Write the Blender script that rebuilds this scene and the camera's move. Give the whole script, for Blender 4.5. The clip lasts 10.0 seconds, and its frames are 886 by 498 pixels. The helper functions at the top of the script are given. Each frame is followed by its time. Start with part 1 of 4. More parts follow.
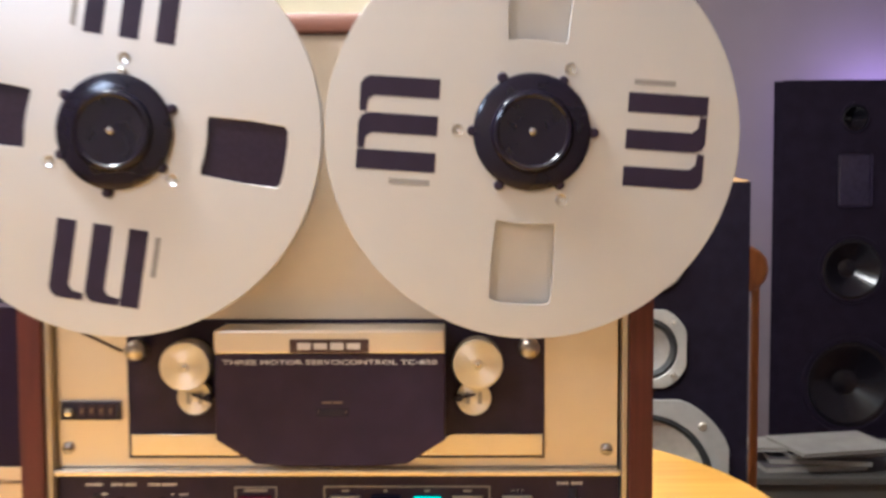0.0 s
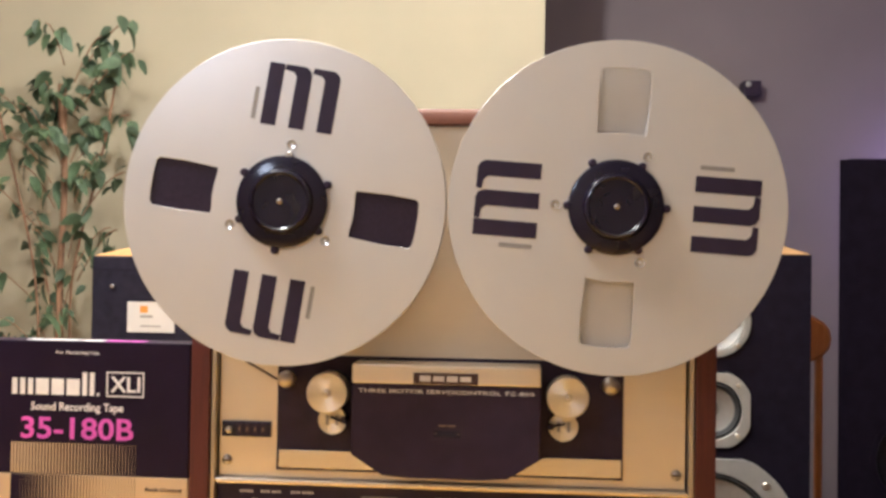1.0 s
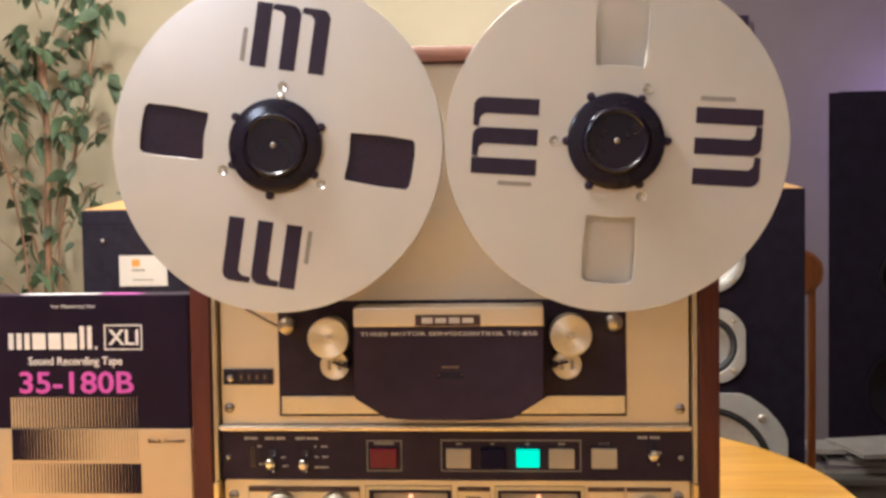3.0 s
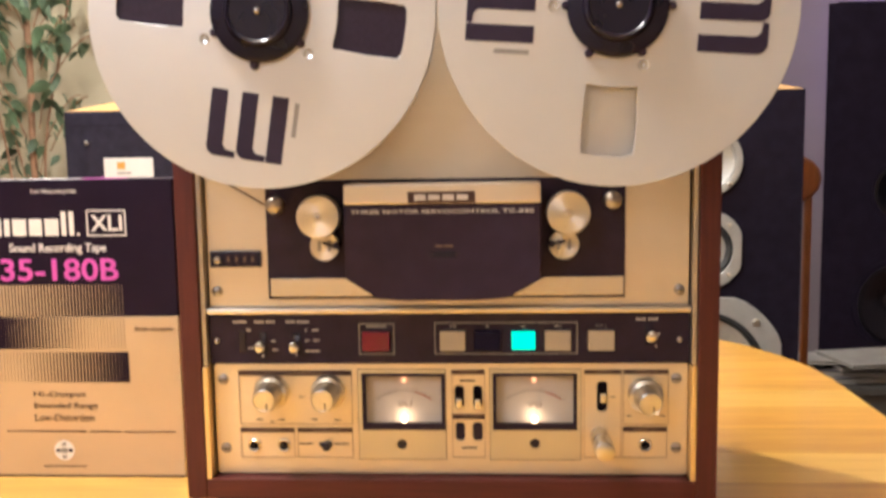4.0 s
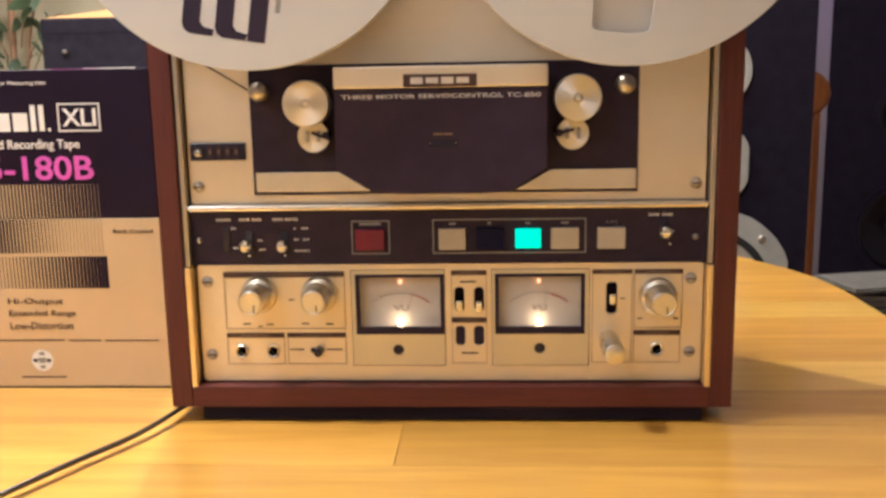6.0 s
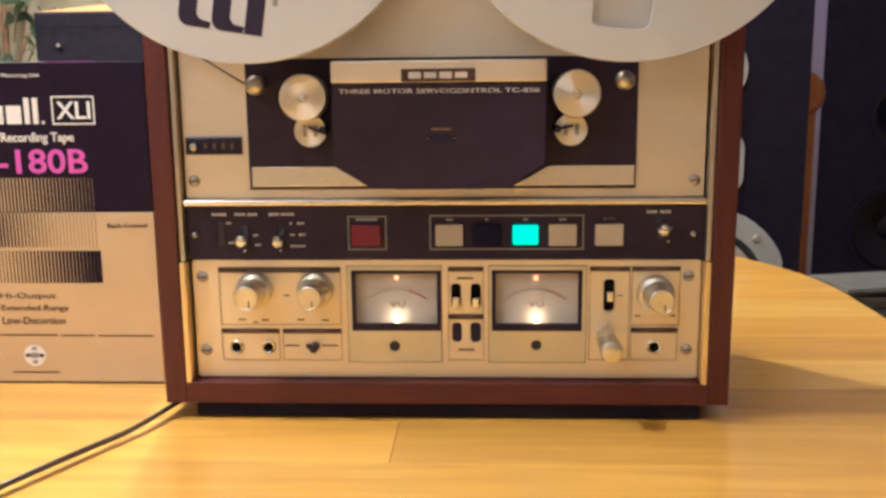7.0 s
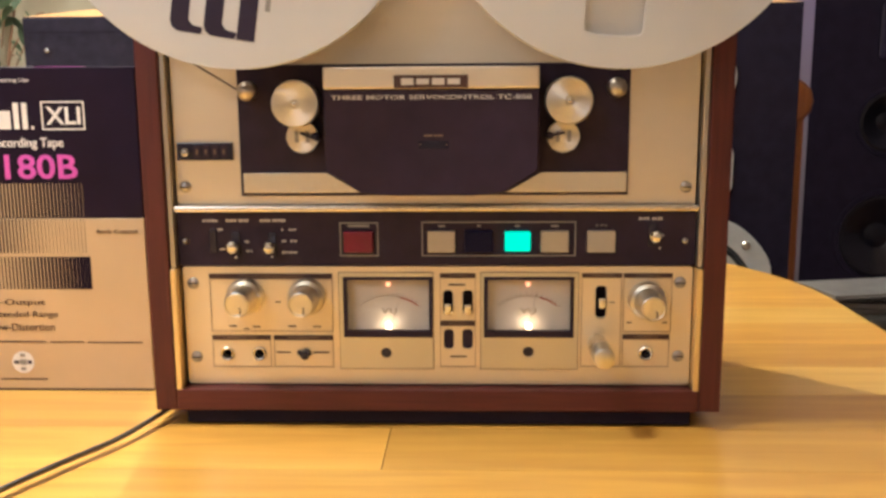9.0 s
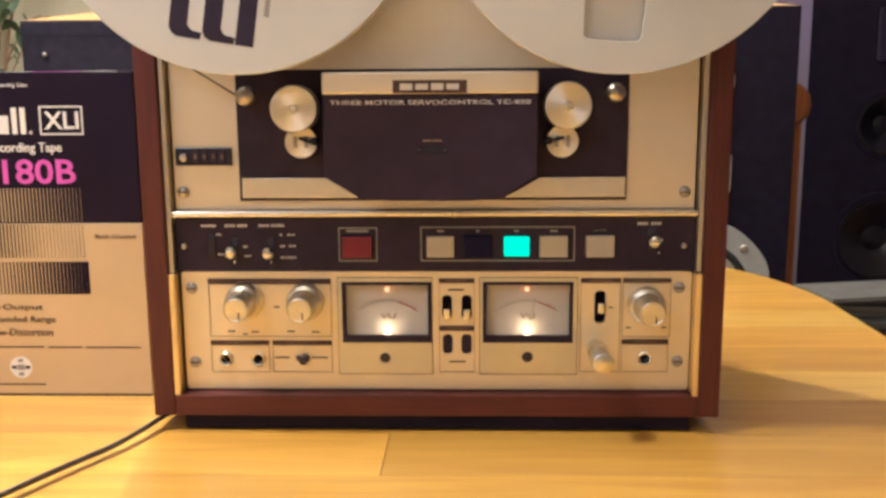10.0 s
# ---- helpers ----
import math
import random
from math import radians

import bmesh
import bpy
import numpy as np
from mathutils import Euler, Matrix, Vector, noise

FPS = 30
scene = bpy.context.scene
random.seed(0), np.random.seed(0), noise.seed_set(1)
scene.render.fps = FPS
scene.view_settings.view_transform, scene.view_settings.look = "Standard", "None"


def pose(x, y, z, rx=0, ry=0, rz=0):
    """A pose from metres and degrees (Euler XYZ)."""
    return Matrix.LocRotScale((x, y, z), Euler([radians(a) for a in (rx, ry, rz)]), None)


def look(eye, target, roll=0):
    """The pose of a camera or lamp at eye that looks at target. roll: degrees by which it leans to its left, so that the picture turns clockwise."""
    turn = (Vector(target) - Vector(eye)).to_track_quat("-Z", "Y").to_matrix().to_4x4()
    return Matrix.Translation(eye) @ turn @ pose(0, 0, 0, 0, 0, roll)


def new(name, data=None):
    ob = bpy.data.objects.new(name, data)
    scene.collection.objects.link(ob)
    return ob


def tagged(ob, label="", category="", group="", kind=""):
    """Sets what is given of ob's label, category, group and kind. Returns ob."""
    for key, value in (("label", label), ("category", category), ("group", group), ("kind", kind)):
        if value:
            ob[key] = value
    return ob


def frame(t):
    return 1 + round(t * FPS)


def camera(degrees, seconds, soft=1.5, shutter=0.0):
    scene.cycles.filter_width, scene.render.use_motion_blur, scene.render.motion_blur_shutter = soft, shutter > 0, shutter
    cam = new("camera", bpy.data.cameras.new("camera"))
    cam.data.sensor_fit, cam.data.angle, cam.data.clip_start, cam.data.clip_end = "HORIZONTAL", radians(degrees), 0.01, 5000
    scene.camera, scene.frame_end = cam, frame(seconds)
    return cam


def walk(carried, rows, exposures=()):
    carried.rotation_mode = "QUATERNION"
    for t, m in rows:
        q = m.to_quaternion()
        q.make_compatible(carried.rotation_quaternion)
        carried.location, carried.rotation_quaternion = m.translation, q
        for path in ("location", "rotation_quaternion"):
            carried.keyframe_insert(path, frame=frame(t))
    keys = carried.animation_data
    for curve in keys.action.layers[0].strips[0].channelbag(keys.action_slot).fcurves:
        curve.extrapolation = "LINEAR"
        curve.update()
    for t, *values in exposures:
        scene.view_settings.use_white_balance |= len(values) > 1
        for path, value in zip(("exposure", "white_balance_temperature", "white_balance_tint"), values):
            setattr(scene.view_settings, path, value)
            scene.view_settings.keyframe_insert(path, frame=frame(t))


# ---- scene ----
cam = camera(50.6, 10.0, 3.0, 0.5)
PATH = [
    (0, (0.084, -0.669, 0.374), (0.063, 1.328, 0.262), -0.2),
    (0.1, (0.083, -0.699, 0.376), (0.047, 1.298, 0.279), 0.1),
    (0.2, (0.079, -0.731, 0.377), (0.022, 1.266, 0.312), 0.6),
    (0.3, (0.075, -0.752, 0.375), (-0.008, 1.246, 0.338), 0.8),
    (0.5, (0.069, -0.782, 0.371), (-0.053, 1.214, 0.388), 1.0),
    (0.7, (0.065, -0.804, 0.368), (-0.082, 1.190, 0.393), 0.9),
    (1, (0.057, -0.814, 0.366), (-0.1, 1.18, 0.403), 0.9),
    (1.5, (0.054, -0.807, 0.366), (-0.085, 1.188, 0.384), -0.0),
    (2, (0.052, -0.807, 0.365), (-0.092, 1.188, 0.366), -0.4),
    (3.3, (0.047, -0.801, 0.355), (-0.083, 1.193, 0.262), -0.9),
    (3.5, (0.048, -0.795, 0.34), (-0.085, 1.197, 0.23), -0.9),
    (3.7, (0.047, -0.785, 0.331), (-0.083, 1.204, 0.168), -1.0),
    (4, (0.044, -0.78, 0.318), (-0.072, 1.203, 0.087), -0.9),
    (4.5, (0.043, -0.759, 0.301), (-0.07, 1.212, -0.018), -0.9),
    (5, (0.04, -0.743, 0.287), (-0.069, 1.22, -0.079), -0.9),
    (5.5, (0.039, -0.735, 0.281), (-0.071, 1.228, -0.086), -1.1),
    (7, (0.034, -0.727, 0.275), (-0.057, 1.237, -0.096), -0.6),
    (7.5, (0.033, -0.726, 0.275), (-0.048, 1.239, -0.091), -0.5),
    (8, (0.031, -0.726, 0.273), (-0.042, 1.24, -0.087), -0.5),
    (8.5, (0.032, -0.726, 0.273), (-0.04, 1.241, -0.084), -0.5),
    (9, (0.031, -0.726, 0.275), (-0.035, 1.241, -0.083), -0.4),
    (9.5, (0.031, -0.725, 0.274), (-0.033, 1.242, -0.079), -0.5),
    (10, (0.03, -0.725, 0.277), (-0.031, 1.242, -0.076), -0.4),
]
walk(cam, [(t, look(e, g, r)) for t, e, g, r in PATH],
     [(0, 0.28, 5300, 13), (0.5, -0.01, 5500, 13), (1, -0.08, 5620, 14), (2.2, -0.08, 5620, 14), (3.5, 0.05, 5830, 15), (4, 0.26, 5780, 15),
      (4.5, 0.22, 5720, 14), (5.5, 0.06, 5700, 13), (7, 0.04, 5420, 11), (8.5, 0.04, 5420, 11), (9, 0.05, 5720, 11),
      (9.5, 0.05, 5780, 11), (10, 0.05, 5660, 11)])

# ---------- light ----------
world = bpy.data.worlds.new("room_dark")
scene.world = world
world.use_nodes = True
world.node_tree.nodes["Background"].inputs[0].default_value = (0.02, 0.02, 0.03, 1)
world.node_tree.nodes["Background"].inputs[1].default_value = 0.3
scene.view_settings.exposure = 0.0


def lamp(name, kind, at, power, colour, size):
    data = bpy.data.lights.new(name, kind)
    data.energy, data.color = power, colour
    if kind == "POINT":
        data.shadow_soft_size = size
    else:
        data.shape, data.size = "DISK", size
    ob = new(name, data)
    ob.location = at
    return ob


lamp("ceiling_lamp_table", "POINT", (-0.64, -0.27, 1.48), 81.0, (1.0, 0.945, 0.81), 0.10)
lamp("ceiling_lamp_rear", "POINT", (-0.323, 0.697, 1.55), 85.0, (1.0, 0.93, 0.78), 0.035)
# unseen fill, added to lift the dark strip of mauve wall by the corner
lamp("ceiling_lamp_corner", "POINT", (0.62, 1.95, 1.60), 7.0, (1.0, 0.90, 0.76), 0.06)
lamp("room_lamp", "POINT", (-0.95, -1.75, 1.20), 18.0, (0.86, 0.92, 1.0), 0.14)
lamp("violet_led", "POINT", (1.82, 2.98, 0.70), 7.5, (0.56, 0.40, 1.0), 0.05)
lamp("meter_bulb_a", "POINT", (-0.0375, 0.0025, 0.0795), 0.0085, (1.0, 0.78, 0.50), 0.003)
lamp("meter_bulb_b", "POINT", (0.0745, 0.0025, 0.0795), 0.0085, (1.0, 0.78, 0.50), 0.003)


# ---------- materials ----------
def material(name, colour, rough=0.5, metal=0.0, spread=0.12, scale=40.0, stretch=(1, 1, 1), bump=0.0,
             fine=400.0, random_tone=0.0, coat=0.0, spec=0.5):
    """A surface with coarse tone variation, fine grain in roughness and relief."""
    m = bpy.data.materials.new(name)
    m.use_nodes = True
    n, k = m.node_tree.nodes, m.node_tree.links
    b = n["Principled BSDF"]
    b.inputs["Roughness"].default_value, b.inputs["Metallic"].default_value = rough, metal
    b.inputs["Coat Weight"].default_value, b.inputs["Specular IOR Level"].default_value = coat, spec
    tc, mp = n.new("ShaderNodeTexCoord"), n.new("ShaderNodeMapping")
    mp.inputs["Scale"].default_value = stretch
    k.new(tc.outputs["Object"], mp.inputs["Vector"])
    big, small = n.new("ShaderNodeTexNoise"), n.new("ShaderNodeTexNoise")
    big.inputs["Scale"].default_value, small.inputs["Scale"].default_value = scale, fine
    big.inputs["Detail"].default_value = 5
    for t in (big, small):
        k.new(mp.outputs["Vector"], t.inputs["Vector"])
    ramp = n.new("ShaderNodeValToRGB")
    lo, hi = [c * (1 - spread) for c in colour], [min(1, c * (1 + spread)) for c in colour]
    ramp.color_ramp.elements[0].position, ramp.color_ramp.elements[1].position = 0.3, 0.7
    ramp.color_ramp.elements[0].color, ramp.color_ramp.elements[1].color = (*lo, 1), (*hi, 1)
    k.new(big.outputs["Fac"], ramp.inputs["Fac"])
    out = ramp.outputs["Color"]
    if random_tone:
        info, hsv, mr = n.new("ShaderNodeObjectInfo"), n.new("ShaderNodeHueSaturation"), n.new("ShaderNodeMapRange")
        mr.inputs["To Min"].default_value, mr.inputs["To Max"].default_value = 1 - random_tone, 1 + random_tone
        k.new(info.outputs["Random"], mr.inputs["Value"])
        k.new(mr.outputs["Result"], hsv.inputs["Value"])
        k.new(out, hsv.inputs["Color"])
        out = hsv.outputs["Color"]
    k.new(out, b.inputs["Base Color"])
    rr = n.new("ShaderNodeMapRange")
    rr.inputs["To Min"].default_value, rr.inputs["To Max"].default_value = max(0.02, rough * 0.8), min(1, rough * 1.2)
    k.new(small.outputs["Fac"], rr.inputs["Value"])
    k.new(rr.outputs["Result"], b.inputs["Roughness"])
    if bump:
        bp = n.new("ShaderNodeBump")
        bp.inputs["Strength"].default_value, bp.inputs["Distance"].default_value = bump, 0.002
        k.new(small.outputs["Fac"], bp.inputs["Height"])
        k.new(bp.outputs["Normal"], b.inputs["Normal"])
    return m


def wood(name, dark, light, grain=(3, 40, 40), rough=0.4, random_tone=0.0, coat=0.0, scale=6.0):
    """Wood with grain stretched along the first axis."""
    m = bpy.data.materials.new(name)
    m.use_nodes = True
    n, k = m.node_tree.nodes, m.node_tree.links
    b = n["Principled BSDF"]
    b.inputs["Roughness"].default_value, b.inputs["Coat Weight"].default_value = rough, coat
    b.inputs["Coat Roughness"].default_value = 0.25
    tc, mp = n.new("ShaderNodeTexCoord"), n.new("ShaderNodeMapping")
    mp.inputs["Scale"].default_value = grain
    k.new(tc.outputs["Object"], mp.inputs["Vector"])
    a, c = n.new("ShaderNodeTexNoise"), n.new("ShaderNodeTexNoise")
    a.inputs["Scale"].default_value, a.inputs["Detail"].default_value, a.inputs["Distortion"].default_value = scale, 8, 0.6
    c.inputs["Scale"].default_value, c.inputs["Detail"].default_value = scale * 0.25, 3
    k.new(mp.outputs["Vector"], a.inputs["Vector"])
    k.new(tc.outputs["Object"], c.inputs["Vector"])
    mix = n.new("ShaderNodeMath")
    mix.operation = "MULTIPLY_ADD"
    mix.inputs[1].default_value = 0.65
    k.new(a.outputs["Fac"], mix.inputs[0])
    half = n.new("ShaderNodeMath")
    half.operation, half.inputs[1].default_value = "MULTIPLY", 0.35
    k.new(c.outputs["Fac"], half.inputs[0])
    k.new(half.outputs[0], mix.inputs[2])
    ramp = n.new("ShaderNodeValToRGB")
    ramp.color_ramp.elements[0].position, ramp.color_ramp.elements[1].position = 0.36, 0.62
    ramp.color_ramp.elements[0].color, ramp.color_ramp.elements[1].color = (*dark, 1), (*light, 1)
    k.new(mix.outputs[0], ramp.inputs["Fac"])
    out = ramp.outputs["Color"]
    if random_tone:
        info, hsv, mr = n.new("ShaderNodeObjectInfo"), n.new("ShaderNodeHueSaturation"), n.new("ShaderNodeMapRange")
        mr.inputs["To Min"].default_value, mr.inputs["To Max"].default_value = 1 - random_tone, 1 + random_tone
        k.new(info.outputs["Random"], mr.inputs["Value"])
        k.new(mr.outputs["Result"], hsv.inputs["Value"])
        k.new(out, hsv.inputs["Color"])
        out = hsv.outputs["Color"]
    k.new(out, b.inputs["Base Color"])
    bp = n.new("ShaderNodeBump")
    bp.inputs["Strength"].default_value, bp.inputs["Distance"].default_value = 0.12, 0.001
    k.new(a.outputs["Fac"], bp.inputs["Height"])
    k.new(bp.outputs["Normal"], b.inputs["Normal"])
    return m


def glowing(name, colour, strength):
    m = bpy.data.materials.new(name)
    m.use_nodes = True
    b = m.node_tree.nodes["Principled BSDF"]
    b.inputs["Base Color"].default_value = (*colour, 1)
    b.inputs["Emission Color"].default_value, b.inputs["Emission Strength"].default_value = (*colour, 1), strength
    return m


def clear_glass(name):
    m = bpy.data.materials.new(name)
    m.use_nodes = True
    b = m.node_tree.nodes["Principled BSDF"]
    b.inputs["Transmission Weight"].default_value, b.inputs["Roughness"].default_value = 1.0, 0.02
    b.inputs["IOR"].default_value = 1.3
    return m


ALU = material("satin_aluminium", (0.79, 0.685, 0.545), 0.36, 0.70, 0.015, 5, (1, 1, 12), 0.03, 900)
ALU_LOW = material("champagne_aluminium", (0.82, 0.69, 0.49), 0.40, 0.5, 0.02, 8, (2, 1, 6), 0.04, 900)
ALU_METER = material("greyish_meter_plate", (0.66, 0.60, 0.47), 0.34, 0.7, 0.02, 8, (2, 1, 6), 0.03, 900)
FLANGE = material("anodised_flange", (0.70, 0.675, 0.645), 0.33, 0.5, 0.03, 10, (1, 1, 1), 0.05, 700)
CHROME = material("polished_metal", (0.80, 0.78, 0.74), 0.17, 1.0, 0.05, 30)
SPUN = material("spun_aluminium", (0.80, 0.75, 0.66), 0.30, 1.0, 0.02, 6, (1, 1, 1), 0.0, 20)
spun_nodes, spun_links = SPUN.node_tree.nodes, SPUN.node_tree.links
radial = spun_nodes.new("ShaderNodeTangent")
radial.direction_type, radial.axis = "RADIAL", "Y"
spun_nodes["Principled BSDF"].inputs["Anisotropic"].default_value = 0.8
spun_nodes["Principled BSDF"].inputs["Anisotropic Rotation"].default_value = 0.25
spun_links.new(radial.outputs["Tangent"], spun_nodes["Principled BSDF"].inputs["Tangent"])
KNOB = material("turned_knob_metal", (0.74, 0.68, 0.58), 0.29, 1.0, 0.02, 6, (1, 1, 1), 0.0, 20)
ROLLER = material("lathe_turned_roller", (0.70, 0.64, 0.54), 0.42, 1.0, 0.02, 6, (1, 1, 1), 0.0, 20)
STRIP = material("brushed_aluminium_strip", (0.80, 0.71, 0.58), 0.26, 0.8, 0.01, 40, (1, 1, 6), 0.0, 900)
GOLD = material("golden_rail", (0.86, 0.66, 0.33), 0.34, 0.75, 0.06, 30)
RAIL = material("pale_metal_rail", (0.55, 0.49, 0.41), 0.38, 0.75, 0.05, 30)
SCALEINK = material("faded_brown_print", (0.30, 0.20, 0.13), 0.5, 0.0, 0.1, 90)
GREYRAIL = material("grey_rail", (0.42, 0.38, 0.34), 0.45, 0.5, 0.06, 30)
BLACKP = material("black_paint", (0.027, 0.016, 0.034), 0.5, 0.0, 0.2, 60, (1, 1, 1), 0.05, 900, spec=0.22)
HUBBLACK = material("glossy_hub_plastic", (0.010, 0.007, 0.018), 0.14, 0.0, 0.1, 60, spec=0.4)
BLACKG = material("black_gloss_plastic", (0.021, 0.016, 0.033), 0.20, 0.0, 0.2, 60)
COVER = material("dark_grey_cover", (0.031, 0.018, 0.037), 0.55, 0.0, 0.15, 50, (1, 1, 1), 0.15, 1500, spec=0.2)
INK = material("black_print", (0.028, 0.018, 0.038), 0.45, 0.0, 0.1, 90, spec=0.25)
BROWNINK = material("brown_print", (0.060, 0.026, 0.022), 0.5, 0.0, 0.1, 90)
HEADINK = material("faded_heading_print", (0.22, 0.14, 0.09), 0.5, 0.0, 0.1, 90)
LETTER = material("worn_white_print", (0.66, 0.62, 0.60), 0.5, 0.0, 0.1, 90)
WHITEINK = material("white_print", (0.86, 0.83, 0.80), 0.5, 0.0, 0.05, 90)
GREYINK = material("grey_print", (0.30, 0.28, 0.26), 0.5, 0.0, 0.05, 90)
PINKINK = material("magenta_print", (0.66, 0.10, 0.50), 0.45, 0.0, 0.05, 90)
REDINK = material("red_print", (0.55, 0.06, 0.03), 0.5, 0.0, 0.05, 90)
TAPEEDGE = material("tape_back_coating", (0.09, 0.045, 0.035), 0.4, 0.0, 0.2, 300)
TAPE = material("brown_tape", (0.026, 0.015, 0.030), 0.4, 0.0, 0.2, 300, (1, 1, 1), 0.1, 2500, spec=0.25)
ROSEWOOD = wood("red_brown_walnut", (0.066, 0.0085, 0.0075), (0.098, 0.0145, 0.0105), (60, 60, 3), 0.5)
ROSEWOOD_H = wood("red_brown_walnut_across", (0.070, 0.0085, 0.0075), (0.104, 0.0150, 0.0105), (3, 60, 60), 0.5)
# lighter than the side walnut: lamp light on the board is put into the colour
TOPWOOD = wood("lit_walnut_top", (0.120, 0.032, 0.012), (0.18, 0.054, 0.020), (3, 60, 60), 0.7)
BEECH = wood("honey_beech", (0.59, 0.282, 0.040), (0.75, 0.396, 0.068), (1.0, 12, 12), 0.34, 0.15, 0.7, 5.0)
BEECH.node_tree.nodes["Principled BSDF"].inputs["Coat Roughness"].default_value = 0.16
BEECH_PALE = wood("pale_honey_beech", (0.76, 0.420, 0.075), (0.92, 0.560, 0.120), (1.0, 12, 12), 0.30, 0.06, 0.8, 5.0)
BEECH_PALE.node_tree.nodes["Principled BSDF"].inputs["Coat Roughness"].default_value = 0.14
PINE = wood("light_oak_veneer", (0.42, 0.22, 0.075), (0.58, 0.33, 0.12), (3, 30, 30), 0.45)
CHAIRWOOD = wood("orange_chair_wood", (0.24, 0.070, 0.014), (0.36, 0.115, 0.022), (20, 20, 2), 0.35, 0.0, 0.2)
CARTON_BLACK = material("glossy_black_card", (0.014, 0.007, 0.019), 0.45, 0.0, 0.15, 20, (1, 1, 1), 0.03, 300, spec=0.14)
CARTON_GOLD = material("bronze_card", (0.63, 0.478, 0.305), 0.36, 0.35, 0.05, 14, (1, 1, 1), 0.03, 300)
CREAM = material("cream_meter_face", (0.88, 0.74, 0.58), 0.6, 0.0, 0.03, 60)
BUTTON = material("ivory_button", (0.47, 0.41, 0.32), 0.35, 0.0, 0.04, 60)
RED = material("red_button_plastic", (0.16, 0.002, 0.026), 0.25, 0.0, 0.08, 60)
NAVY = material("dark_blue_button", (0.006, 0.006, 0.032), 0.3, 0.0, 0.08, 60, spec=0.12)
PLAY = glowing("lit_cyan_button", (0.0, 0.80, 0.58), 0.85)
BULB = glowing("warm_bulb", (1.0, 0.70, 0.36), 2.0)
PEAK = glowing("orange_peak_lamp", (1.0, 0.50, 0.25), 2.2)
LEDGLOW = glowing("violet_led_glow", (0.5, 0.27, 1.0), 4.0)
GLASS = clear_glass("clear_glass")
RUBBER = material("black_rubber", (0.02, 0.02, 0.02), 0.7, 0.0, 0.2, 80)
CABLE = material("black_cable_sheath", (0.045, 0.038, 0.040), 0.3, 0.0, 0.2, 80)
GRILLE = material("dark_blue_grey_foam", (0.018, 0.015, 0.027), 0.85, 0.0, 0.25, 60, (1, 1, 1), 0.6, 900, spec=0.2)
BAFFLE = material("black_baffle", (0.013, 0.010, 0.018), 0.6, 0.0, 0.2, 40, (1, 1, 1), 0.2, 600, spec=0.06)
DULL = material("dull_worn_metal", (0.50, 0.45, 0.40), 0.32, 1.0, 0.15, 60)
FRAMEW = material("pale_cast_frame", (0.43, 0.42, 0.39), 0.4, 0.3, 0.06, 60)
CONE = material("grey_paper_cone", (0.26, 0.24, 0.22), 0.7, 0.0, 0.12, 60, (1, 1, 1), 0.2, 600)
CONEW = material("pale_paper_cone", (0.55, 0.50, 0.42), 0.65, 0.0, 0.1, 60, (1, 1, 1), 0.2, 600)
POLYCONE = material("dark_poly_cone", (0.007, 0.006, 0.009), 0.22, 0.0, 0.1, 30)
TOWERBLACK = material("black_lacquer", (0.012, 0.0085, 0.016), 0.45, 0.0, 0.2, 20, spec=0.08)
WALL_Y = material("cream_yellow_wall", (0.47, 0.412, 0.282), 0.85, 0.0, 0.05, 3, (1, 1, 1), 0.25, 160)
WALL_P = material("mauve_grey_wall", (0.215, 0.174, 0.176), 0.85, 0.0, 0.05, 3, (1, 1, 1), 0.25, 160)
WALL_R = material("warm_white_wall", (0.46, 0.38, 0.29), 0.85, 0.0, 0.05, 3, (1, 1, 1), 0.25, 160)
CEIL = material("white_ceiling", (0.80, 0.77, 0.70), 0.9, 0.0, 0.03, 3, (1, 1, 1), 0.2, 160)
FLOOR = wood("brown_floor_boards", (0.14, 0.07, 0.03), (0.24, 0.13, 0.06), (2, 30, 30), 0.45)
LEAF = material("ficus_leaf", (0.074, 0.115, 0.056), 0.58, 0.0, 0.35, 30, (1, 1, 1), 0.1, 200, 0.35)
BARK = material("ficus_bark", (0.26, 0.14, 0.075), 0.8, 0.0, 0.3, 40, (1, 1, 0.2), 0.5, 300)
POT = material("terracotta", (0.35, 0.14, 0.07), 0.8, 0.0, 0.15, 30, (1, 1, 1), 0.2, 200)
SOIL = material("potting_soil", (0.03, 0.02, 0.014), 0.95, 0.0, 0.4, 60, (1, 1, 1), 0.8, 200)
PAPER = material("white_paper", (0.66, 0.64, 0.60), 0.7, 0.0, 0.04, 20)
# white paper toned down to grey: the pile's shade is put into the colour
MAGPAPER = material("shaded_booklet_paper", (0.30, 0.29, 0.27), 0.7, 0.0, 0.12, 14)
PAPERG = material("grey_magazine_cover", (0.09, 0.08, 0.09), 0.5, 0.0, 0.3, 25)
ORANGEINK = material("orange_print", (0.75, 0.30, 0.05), 0.5, 0.0, 0.05, 90)
CABWHITE = material("dark_grey_cabinet", (0.085, 0.080, 0.072), 0.5, 0.0, 0.05, 10)


# ---------- building helpers ----------
def mesh_of(bm, name, mat_, smooth=False):
    me = bpy.data.meshes.new(name)
    bmesh.ops.recalc_face_normals(bm, faces=bm.faces[:])
    bm.to_mesh(me)
    bm.free()
    me.materials.append(mat_)
    if smooth:
        for p in me.polygons:
            p.use_smooth = True
        me.set_sharp_from_angle(angle=radians(35))
    return me


